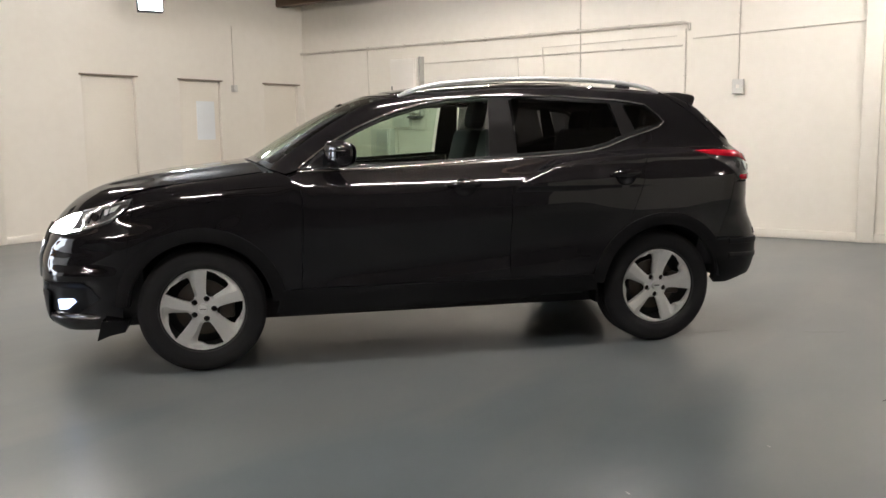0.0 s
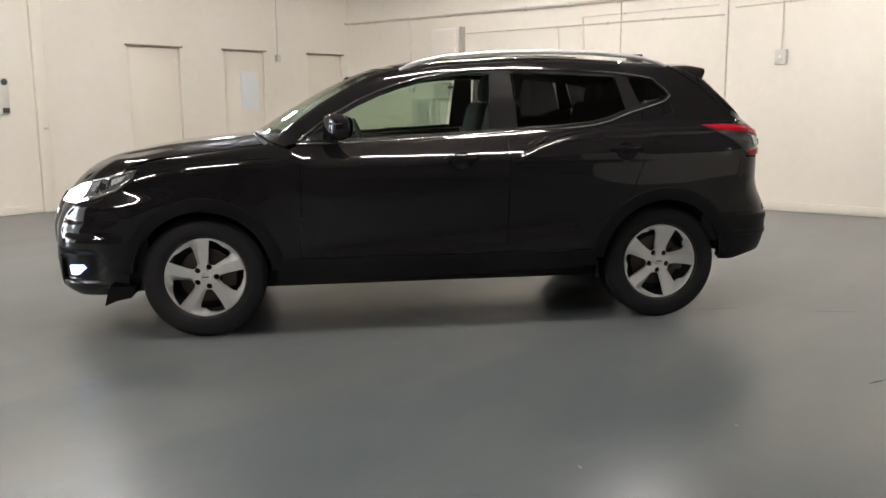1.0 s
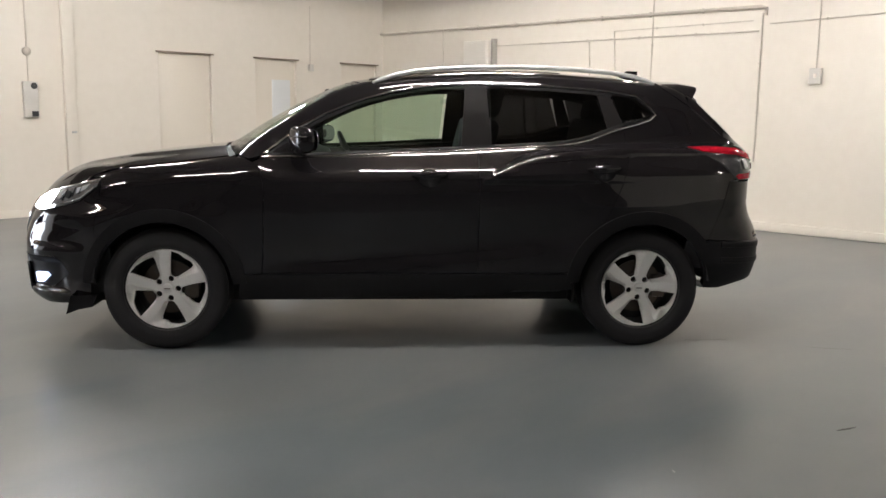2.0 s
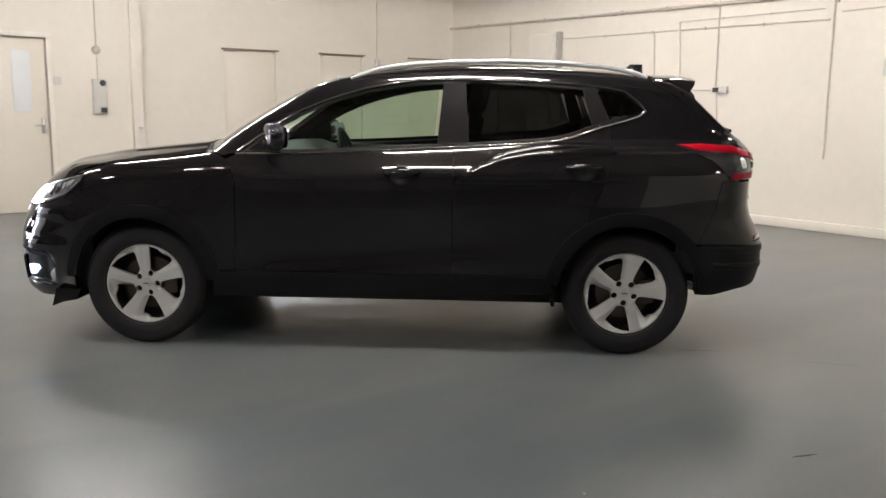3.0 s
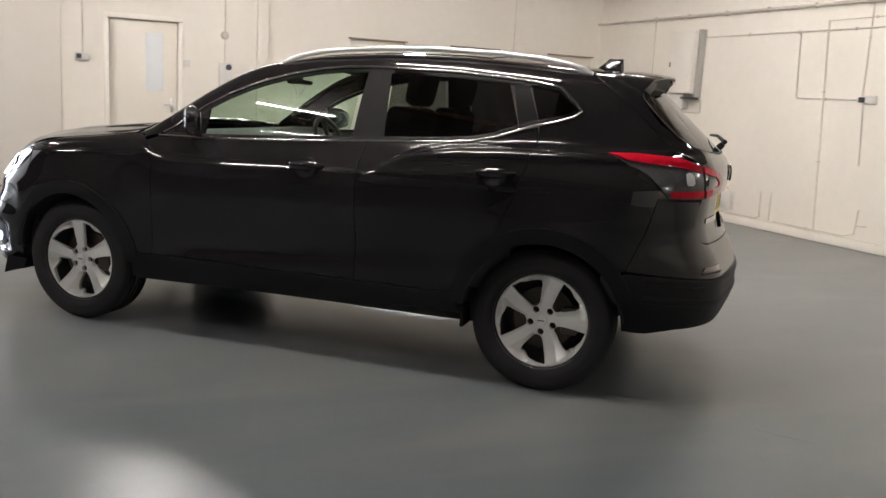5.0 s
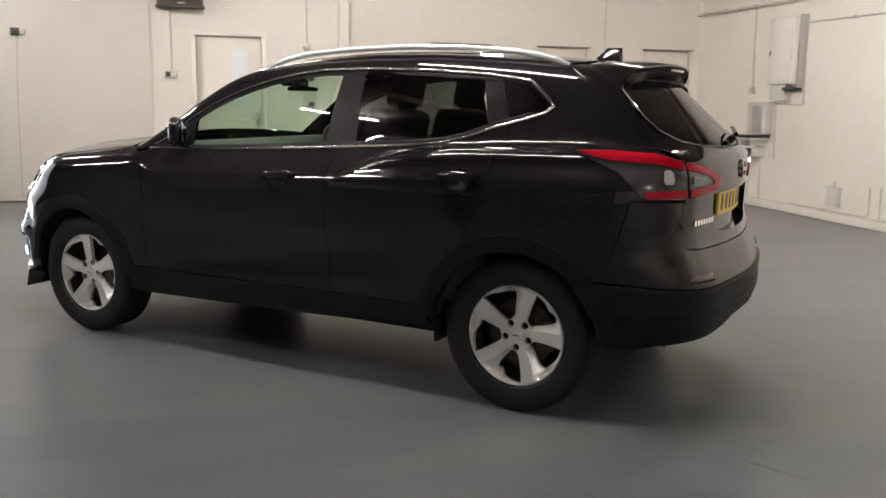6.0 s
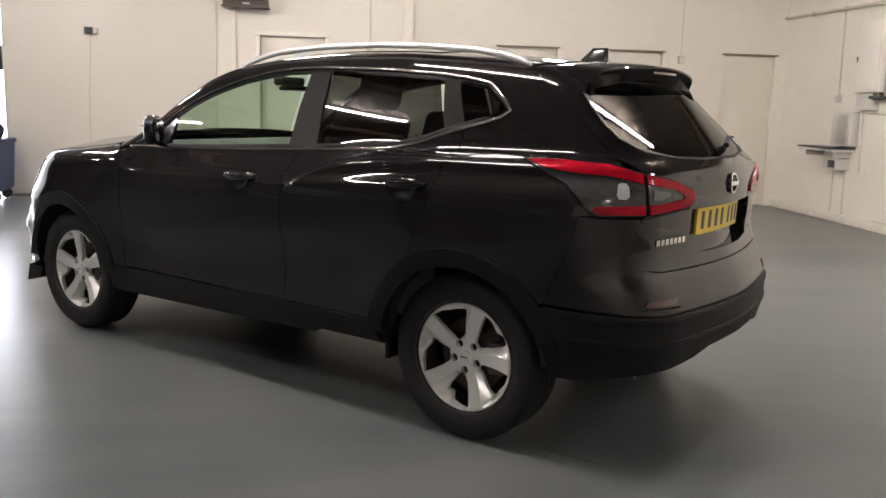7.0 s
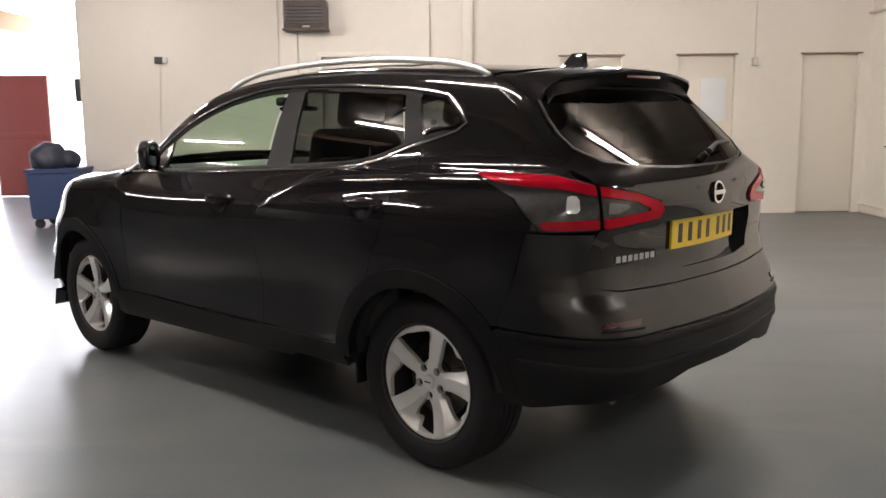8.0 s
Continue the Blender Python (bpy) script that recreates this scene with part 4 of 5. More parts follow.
    skin("window_divider", pane_of(slant(1.165, 1.05), slant(1.275, 1.155), 0.004), from_side, PILLAR, car, 0.03, -0.005, 0.012, label="black window divider", **kw)
    skin("mirror_sail", pane_of(slant(-9, -9), slant(-0.555, -0.555), 0.004), from_side, GLOSS_BLACK, door_f, 0.03, -0.004, 0.012, label="black mirror corner panel", **kw)
    strip("window_trim", DLO_TOP, from_side, 0.011, 0.005, CHROME, car, 0.001, label="chrome window surround", **kw)
    strip("belt_trim", BELT[:1] + BELT[1:] + [(1.375, 1.286)], from_side, 0.012, 0.006, CHROME, car, 0.001, label="chrome waist moulding", **kw)
    # black inner edge of the glass
    strip("window_seal", shrink(DLO, 0.016), from_side, 0.022, 0.003, TRIM, car, -0.006, closed=True, label="black rubber window seal", **kw)
    # cladding
    sill = [(-0.93, 0.305), (-0.88, 0.292), (0.2, 0.308), (0.55, 0.318), (0.60, 0.338), (0.93, 0.340), (0.905, 0.40), (0.893, Z_CLAD - 0.006), (-0.908, Z_CLAD - 0.006)]
    skin("sill_cladding", sill, from_side, TRIM, car, 0.03, 0.008, 0.03, label="textured black plastic sill cover", **kw)
    for cx, a0, a1 in ((-HUB_X, 176, 5), (HUB_X, 174, 0)):
        ring = arc(cx, ARCH_Z, ARCH_R + 0.018, a0, a1, 40) + arc(cx, ARCH_Z, 0.372, a1, a0, 40)
        skin("arch_cladding", ring, from_side, TRIM, car, 0.022, 0.010, 0.05, label="textured black plastic wheel arch trim", **kw)
        # dark liner inside the arch
        bm = bmesh.new()
        rows = []
        s = 1 if mirror else -1
        for k in range(33):
            a = math.radians(6 + 168 * k / 32)
            rows.append([bm.verts.new((cx + 0.385 * math.cos(a), s * y, ARCH_Z + 0.385 * math.sin(a))) for y in (0.875 if cx < 0 else 0.868, 0.56)])
        for a, b in zip(rows, rows[1:]):
            bm.faces.new((a[0], b[0], b[1], a[1]))
        bmesh.ops.contextual_create(bm, geom=[e for e in bm.edges if all(abs(abs(v.co.y) - 0.56) < 1e-4 for v in e.verts)])
        part("wheel_arch_liner", bm, VOID, car)
    # door handles
    for dr, x0, z0 in ((door_f, 0.125, 0.965), (door_r, 1.085, 1.005)):
        place, _ = from_side([(x0 - 0.10, z0 + 0.012), (x0 + 0.08, z0 + 0.02)])
        s = 1 if mirror else -1
        bm = bmesh.new()
        pts, rad = [], []
        for k in range(13):
            u = k / 12
            c = place[0] + (place[1] - place[0]) * u
            out = 0.004 + 0.034 * math.sin(math.pi * min(1, max(0, u))) ** 0.5
            pts.append((c[0], s * (abs(c[1]) + out), c[2]))
            rad.append(0.010 + 0.006 * math.sin(math.pi * u))
        tube(pts, rad, 10, bm, flat=1.3)
        part("door_handle", bm, PAINT, dr, "gloss black door handle")
        cx, cz = x0 - 0.012, z0 - 0.004
        cup = [(cx + (x - cx) * 1.25, z) for x, z in arc(cx, cz, 0.050, 0, 360, 28)[:-1]]
        hollow = shaped(from_side, lambda q, cx=cx, cz=cz: 0.026 * step01(np.hypot((q[:, 0] - cx) / 1.25, q[:, 1] - cz), 0.051, 0.010))
        skin("handle_recess", cup, hollow, CUP, dr, 0.010, 0.0005, 0.004, mirror=mirror, label="hollow behind the handle")


both(body_panels)

# bonnet, screen, roof
front_lip = [(-2.135, y) for y in (-0.36, -0.2, 0, 0.2, 0.36)]
loop = [(x, -y) for x, y in BONNET_EDGE] + [(-2.115 + 0.3 * (abs(y) / 0.6) ** 3 * 0.1 - 0.015, y) for _, y in front_lip] + [(x, y) for x, y in BONNET_EDGE[::-1]] + [(-1.04, 0.5), (-1.075, 0.2), (-1.08, 0), (-1.075, -0.2), (-1.04, -0.5)]
bonnet = skin("bonnet", loop, from_top, PAINT, car, 0.03)
screen = [(x, -y) for x, y in SCREEN_EDGE] + [(-0.30, -0.4), (-0.335, -0.2), (-0.345, 0), (-0.335, 0.2), (-0.30, 0.4)] + [(x, y) for x, y in SCREEN_EDGE[::-1]] + [(-1.01, 0.5), (-1.055, 0.2), (-1.06, 0), (-1.055, -0.2), (-1.01, -0.5)]
skin("windscreen", shrink(screen, 0.03), from_top, CLEAR_GLASS, car, 0.05, -0.004, 0.004, label="clear green-tinted windscreen")
skin("windscreen_border", [screen, shrink(screen, 0.034)], from_top, GLOSS_BLACK, car, 0.03, -0.003, 0.01, label="black windscreen border")
roof_loop = [(x, -y + 0.003) for x, y in ROOF_EDGE] + [(1.46, -0.4), (1.47, 0), (1.46, 0.4)] + [(x, y - 0.003) for x, y in ROOF_EDGE[::-1]] + [(-0.295, 0.4), (-0.33, 0.2), (-0.34, 0), (-0.33, -0.2), (-0.295, -0.4)]
skin("roof", roof_loop, from_top, PAINT, car, 0.04)
skin("roof_glass", [(-0.22, -0.43), (0.9, -0.44), (0.9, 0.44), (-0.22, 0.43)], from_top, GLOSS_BLACK, car, 0.05, 0.003, 0.004, label="dark panoramic roof glass")
skin("scuttle_panel", [(-0.985, -0.75), (-1.035, -0.5), (-1.07, -0.2), (-1.075, 0), (-1.07, 0.2), (-1.035, 0.5), (-0.985, 0.75), (-0.955, 0.715), (-1.012, 0.5), (-1.057, 0.2), (-1.062, 0), (-1.057, -0.2), (-1.012, -0.5), (-0.955, -0.715)], from_top, TRIM, car, 0.03, -0.012, 0.01, label="black plastic scuttle")
for s in (-1, 1):
    heights = [(-0.20, 0.0), (-0.15, 0.015), (-0.06, 0.030), (0.06, 0.040), (0.2, 0.044), (0.36, 0.045), (0.66, 0.045), (0.95, 0.043), (1.18, 0.038), (1.30, 0.029), (1.38, 0.015), (1.43, 0.0)]
    foot, _ = from_top([(x, -(0.580 - 0.022 * max(0, x - 0.5))) for x, _ in heights])
    path = [(float(p[0]), s * abs(float(p[1])), float(p[2]) + h) for p, (_, h) in zip(foot, heights)]
    part("roof_rail", tube(path, [0.007] + [0.0108] * (len(path) - 2) + [0.007], 12, flat=1.2), SATIN, car, "satin silver roof rail")

# tailgate
GATE_LOW = 0.748
half = [(-0.30, 1.462), (-0.50, 1.455), (-0.595, 1.425), (-0.640, 1.37), (-0.662, 1.25), (-0.668, 1.19), (-0.664, 1.155)]
lamp_in = [(float(q[1]), float(q[2])) for q in R_AROUND(deg((43.0, 1.114), (41.5, 1.106), (33, 1.078), (25.1, 1.041), (23.8, 1.007), (25.5, 0.974), (42.2, 0.957)))[0]]
gate_half = half + lamp_in + [(-0.700, 0.90), (-0.715, 0.80), (-0.700, 0.765), (-0.58, GATE_LOW), (-0.3, GATE_LOW - 0.006)]
win_half = [(-0.30, 1.445), (-0.52, 1.435), (-0.595, 1.395), (-0.622, 1.34), (-0.638, 1.275), (-0.628, 1.225), (-0.555, 1.178), (-0.40, 1.155), (-0.2, 1.145)]


def mirrored(h):
    return h + [(-a, b) for a, b in h[::-1]]


def rear_glass(q):
    """(y, z) on the evenly curved rear screen."""
    q = np.asarray(q, float)
    y, z = q[:, 0], q[:, 1]
    nrm = np.stack([np.ones(len(q)), 0.471 * y, 1.4561 - 0.2716 * z], 1)
    return np.stack([3.5264 - 0.2355 * y * y - 1.4561 * z + 0.1358 * z * z, y, z], 1), nrm / np.linalg.norm(nrm, axis=1, keepdims=True)


recess = mirrored([(-0.40, 0.962), (-0.412, 0.92), (-0.362, 0.80), (-0.2, 0.785)])
gate = skin("tailgate", [mirrored(gate_half), mirrored(win_half), recess], from_back, PAINT, car, 0.026, thick=0.005)
shoulder = [(1.43, 1.50), (1.50, 1.455), (1.61, 1.374), (1.70, 1.300), (1.745, 1.258), (1.765, 1.27), (1.73, 1.33), (1.67, 1.41), (1.60, 1.465), (1.52, 1.500)]
for mirror in (False, True):
    strip("pillar_edge", GATE_SEAM[:-2], from_side, 0.008, 0.0032, PAINT, car, 0.0005, mirror=mirror)
    skin("tailgate_shoulder", shoulder, from_side, PAINT, car, 0.02, -0.005, mirror=mirror)
skin("rear_screen", shrink(mirrored(win_half), 0.004), rear_glass, REAR_PRIVACY, gate, 0.04, -0.003, 0.004, label="dark privacy rear screen glass")
strip("rear_screen_seal", shrink(mirrored(win_half), 0.004), rear_glass, 0.014, 0.0012, PILLAR, gate, -0.001, closed=True, label="matt black glass border")

# spoiler
bm = bmesh.new()
rows = []
for k in range(33):
    y = -0.60 + 1.2 * k / 32
    u = abs(y) / 0.60
    drop = 0.085 * step01(u, 0.80, 1.0) ** 1.5
    xt = 1.765 - 0.085 * u ** 2 - 0.045 * step01(u, 0.85, 1.0)
    zr = float(ROOF(1.47)) - 0.052 * u * u - drop * 0.6
    zt = float(ROOF(1.70)) + 0.006 - 0.045 * u * u - drop
    x0 = 1.475 + 0.02 * u
    th = 1 - 0.75 * step01(u, 0.80, 1.0)
    prof = [(x0, zr - 0.002), (x0 + (xt - x0) * 0.5, (zr + zt) / 2 + 0.008), (xt - 0.02, zt + 0.003), (xt, zt - 0.003), (xt - 0.003, zt - 0.010), (xt - 0.035, zt - 0.010 - 0.018 * th),
            (x0 + 0.205, zt - 0.012 - 0.056 * th), (x0 + 0.16, zt - 0.012 - 0.072 * th), (x0, zr - 0.012 - 0.05 * th)]
    rows.append([bm.verts.new((x, y, z)) for x, z in prof])
spoiler_rows = [[tuple(v.co) for v in row] for row in rows]
bm.free()


def sheet(lines, caps=False):
    out = bmesh.new()
    lines = [[out.verts.new(v) for v in line] for line in lines]
    for a, b in zip(lines, lines[1:]):
        for i in range(len(a) - 1):
            out.faces.new((a[i], a[i + 1], b[i + 1], b[i]))
    if caps:
        out.faces.new(lines[0])
        out.faces.new(lines[-1][::-1])
    bmesh.ops.recalc_face_normals(out, faces=out.faces[:])
    return out


spoiler = part("rear_spoiler", sheet([r[:5] for r in spoiler_rows]), PAINT, car, "gloss black roof spoiler")
part("spoiler_underside", sheet([r[4:] + r[:1] for r in spoiler_rows], True), TRIM, spoiler, "matt black spoiler underside")
part("high_brake_light", box((1.752, -0.13, 1.478), (1.764, 0.13, 1.490), 0.003), DARK_RED, spoiler, "dark red high brake light")

# shark fin aerial
bm = bmesh.new()
rows = []
for k in range(9):
    u = k / 8
    x0, x1 = 1.335 + 0.085 * u ** 0.8, 1.50 - 0.006 * u
    hw = 0.026 * (1 - u) ** 0.7 + 0.004
    z = 1.525 + 0.068 * u
    rows.append([bm.verts.new((x, y, z)) for x, y in ((x0, 0), (x0 + (x1 - x0) * 0.3, hw), (x1 - 0.01, hw * 0.9), (x1, 0), (x1 - 0.01, -hw * 0.9), (x0 + (x1 - x0) * 0.3, -hw))])
for a, b in zip(rows, rows[1:]):
    for i in range(6):
        bm.faces.new((a[i], a[(i + 1) % 6], b[(i + 1) % 6], b[i]))
bm.faces.new(rows[-1])
bmesh.ops.recalc_face_normals(bm, faces=bm.faces[:])
part("shark_fin_aerial", bm, GLOSS_BLACK, car, "gloss black fin aerial")

# tail bumper

def mirror_deg(h):
    return deg(*(h + [(-a, b) for a, b in h[::-1]]))


upper = [(0, 0.735), (25, 0.738), (38, 0.745), (43.2, 0.765), (44.3, 0.80), (43.8, 0.90), (43.2, 0.945), (53.5, 0.950), (56.43, 0.955), (58.65, 0.80), (62.66, 0.625), (40, 0.60), (0, 0.60)]
rear_bumper = skin("rear_bumper", mirror_deg(upper[1:-1]), R_AROUND, DULL_PAINT, car, 0.03)
lower = [(20, 0.596), (40, 0.596), (62.6, 0.612), (64.4, 0.596), (61.5, 0.50), (60.2, 0.42), (59.2, 0.340), (55, 0.338), (48, 0.365), (25, 0.40), (18, 0.425), (8, 0.43)]
skin("rear_lower_bumper", mirror_deg(lower), R_AROUND, TRIM, car, 0.03, 0.006, 0.04, label="textured black plastic lower bumper")
for z in (0.575, 0.485):
    strip("bumper_ridge", deg((-58, z + 0.02), (-35, z), (0, z - 0.004), (35, z), (58, z + 0.02)), R_AROUND, 0.035, 0.005, TRIM, car, 0.006, label="black plastic bumper ridge")
for s in (-1, 1):
    strip("reflector_trim", deg((s * 33, 0.622), (s * 42.5, 0.625)), R_AROUND, 0.008, 0.003, TRIM, rear_bumper, 0.002, label="thin dark strip")
    skin("rear_reflector", deg(*[(s * a, z) for a, z in ((33.5, 0.655), (41.5, 0.652), (42.5, 0.635), (34, 0.632))]), R_AROUND, DARK_RED, rear_bumper, 0.02, 0.004, 0.006, label="dark red reflector")
skin("tail_liner", mirror_deg([(30, 1.15), (58, 1.15), (66, 0.9), (70, 0.45), (55, 0.42), (25, 0.46)]), R_AROUND, VOID, car, 0.06, -0.055, 0.01)

# tail lamps
for s in (-1, 1):
    wing_part = [(68.9, 1.1385), (60, 1.1440), (50, 1.1360), (42.8, 1.109), (42.4, 0.958), (53.6, 0.958), (54.75, 0.9785), (58.85, 1.061), (63.7, 1.1035)]
    gate_part = [(42.1, 1.102), (33, 1.072), (25.5, 1.036), (24.4, 1.007), (26, 0.980), (41.5, 0.963)]
    lamp = skin("tail_lamp", deg(*[(s * a, z) for a, z in wing_part]), R_AROUND, SMOKED, car, 0.02, 0.004, 0.02, label="red and smoked tail lamp")
    band = [(68.3, 1.136), (60, 1.140), (50, 1.132), (43.0, 1.103), (42.9, 1.070), (50, 1.096), (58, 1.106), (64, 1.117)]
    skin("red_band", deg(*[(s * a, z) for a, z in band]), R_AROUND, RED_LENS, lamp, 0.015, 0.009, 0.006, label="red upper light band")
    band = [(42.5, 0.964), (52.9, 0.964), (54.0, 0.981), (53.0, 0.992), (42.6, 0.997)]
    skin("red_band", deg(*[(s * a, z) for a, z in band]), R_AROUND, RED_LENS, lamp, 0.015, 0.009, 0.006, label="red lower light band")
    skin("lamp_reflector", deg(*[(s * a, z) for a, z in ((48.6, 1.066), (47.9, 1.071), (46.9, 1.070), (46.4, 1.058), (46.4, 1.028), (47.0, 1.018), (48.6, 1.018), (49.0, 1.030))]), R_AROUND, LAMP_BOWL, lamp, 0.015, 0.010, 0.003, label="bright lamp reflector")
    lamp = skin("tail_lamp", deg(*[(s * a, z) for a, z in gate_part]), R_AROUND, SMOKED, car, 0.02, 0.004, 0.02, label="red and smoked tailgate lamp")
    band = [(41.9, 1.101), (33, 1.072), (25.5, 1.036), (24.4, 1.007), (26, 0.980), (41.4, 0.963), (41.4, 0.997), (29.4, 1.009), (29.4, 1.021), (33, 1.044), (41.9, 1.069)]
    skin("red_band", deg(*[(s * a, z) for a, z in band]), R_AROUND, RED_LENS, lamp, 0.012, 0.009, 0.006, label="red light band ending in a point")
    skin("lamp_reflector", deg(*[(s * a, z) for a, z in ((40.6, 1.050), (36.0, 1.040), (35.4, 1.030), (38.6, 1.012), (40.8, 1.014))]), R_AROUND, BOWL_GREY, lamp, 0.015, 0.010, 0.003, label="bright lamp reflector")

# number plate, emblem, model lettering as plain shapes, wiper
skin("plate_recess", recess, from_back, PAINT, gate, 0.03, -0.035, -0.033, label="hollow plate panel")
plate = skin("number_plate", [(-0.26, 0.850), (0.26, 0.850), (0.26, 0.961), (-0.26, 0.961)], from_back, PLATE, car, 0.04, -0.022, 0.010, label="yellow rear number plate with plain dark bars")
for k, x in enumerate((-0.205, -0.137, -0.069, -0.001, 0.095, 0.160, 0.222)):
    skin("plate_bar", [(x - 0.013, 0.870), (x + 0.013, 0.870), (x + 0.013, 0.941), (x - 0.013, 0.941)], from_back, PLATE_INK, plate, 0.03, -0.0205, 0.002)
q = [(0.043 * math.cos(a), 1.045 + 0.041 * math.sin(a)) for a in (2 * math.pi * k / 28 for k in range(28))]
q2 = [(0.8 * x, 1.045 + 0.8 * (z - 1.045)) for x, z in q]
emblem = skin("emblem", [q, q2], from_back, CHROME, gate, 0.012, 0.012, 0.010, label="chrome ring emblem")
skin("emblem_bar", [(-0.047, 1.038), (0.047, 1.038), (0.047, 1.052), (-0.047, 1.052)], from_back, CHROME, gate, 0.012, 0.013, 0.010, label="chrome emblem bar")
for k in range(7):
    y = -0.600 + 0.030 * k
    skin("model_badge", [(y, 0.842), (y + 0.022, 0.842), (y + 0.022, 0.864), (y, 0.864)], from_back, CHROME, gate, 0.02, 0.004, 0.003, label="small chrome badge bar")
wp, wnrm = from_back([(0.0, 1.165), (0.15, 1.195), (0.36, 1.205)])
bm = lathe([(0.001, 0.016), (0.013, 0.014), (0.017, 0), (0.017, -0.02)], 16, "Z")
bmesh.ops.transform(bm, matrix=Matrix.Translation(wp[0] + 0.02 * wnrm[0]) @ Vector(wnrm[0]).to_track_quat("Z", "Y").to_matrix().to_4x4(), verts=bm.verts[:])
tube([Vector(wp[0] + 0.045 * wnrm[0]), Vector(wp[1] + 0.04 * wnrm[1]), Vector(wp[2] + 0.022 * wnrm[2])], [0.012, 0.008, 0.006], 8, bm)
part("rear_wiper", bm, TRIM, gate, "black rear wiper arm")

# nose
lamp_loop = [(26, 0.748), (27, 0.795), (38, 0.858), (49.5, 0.896), (62.6, 0.940), (61.8, 0.898), (55.7, 0.818), (48.8, 0.782), (38.6, 0.748)]
nose_top = [(12, 0.82), (25, 0.815), (25.5, 0.74), (38.6, 0.742), (48.8, 0.776), (55.7, 0.811), (61.8, 0.88), (62.9, 0.90), (63.2, 0.82), (62.6, 0.70), (62.0, 0.56), (60.7, 0.46), (59.6, 0.36), (58, 0.275), (50, 0.245), (30, 0.22), (10, 0.215)]
grille_hole = mirror_deg([(20, 0.79), (24, 0.70), (17, 0.50), (8, 0.46)])


def nose_relief(q):
    """Hollow under the headlamp and the lamp recess low in the bumper's corner."""
    a, z = np.abs(q[:, 0]) / ARC, q[:, 1]
    scoop = 0.020 * step01(a, 30, 40) * (1 - step01(a, 52, 62)) * step01(z, 0.53, 0.60) * (1 - step01(z, 0.66, 0.74))
    fog = 0.026 * step01(a, 28, 31) * (1 - step01(a, 48, 54)) * step01(z, 0.305, 0.325) * (1 - step01(z, 0.47, 0.50))
    return scoop + fog


nose_skin = shaped(F_AROUND, nose_relief)
front_bumper = skin("front_bumper", [mirror_deg(nose_top), grille_hole], nose_skin, PAINT, car, 0.018)
grille = skin("grille", grille_hole, F_AROUND, TRIM, car, 0.03, -0.03, 0.02, label="black mesh grille")
for k in range(8):
    z = 0.50 + 0.035 * k
    strip("grille_bar", deg((-15, z), (0, z), (15, z)), F_AROUND, 0.010, 0.006, GLOSS_BLACK, grille, -0.022)
strip("grille_trim", deg((22.5, 0.79), (25, 0.70), (18, 0.50), (9, 0.455), (-9, 0.455), (-18, 0.50), (-25, 0.70), (-22.5, 0.79)), F_AROUND, 0.035, 0.012, CHROME, car, 0.004, label="chrome V-shaped grille surround")
skin("front_number_plate", mirror_deg([(17, 0.40), (17, 0.29)]), F_AROUND, SILVERED, car, 0.04, 0.012, 0.008, label="white front number plate")
skin("lower_intake", mirror_deg([(34, 0.44), (30, 0.245), (15, 0.235)]), F_AROUND, TRIM, front_bumper, 0.03, 0.002, 0.01, label="black lower air intake")
skin("nose_liner", mirror_deg([(30, 0.92), (60, 0.95), (66, 0.60), (66, 0.30), (30, 0.24)]), F_AROUND, VOID, car, 0.06, -0.045, 0.01)
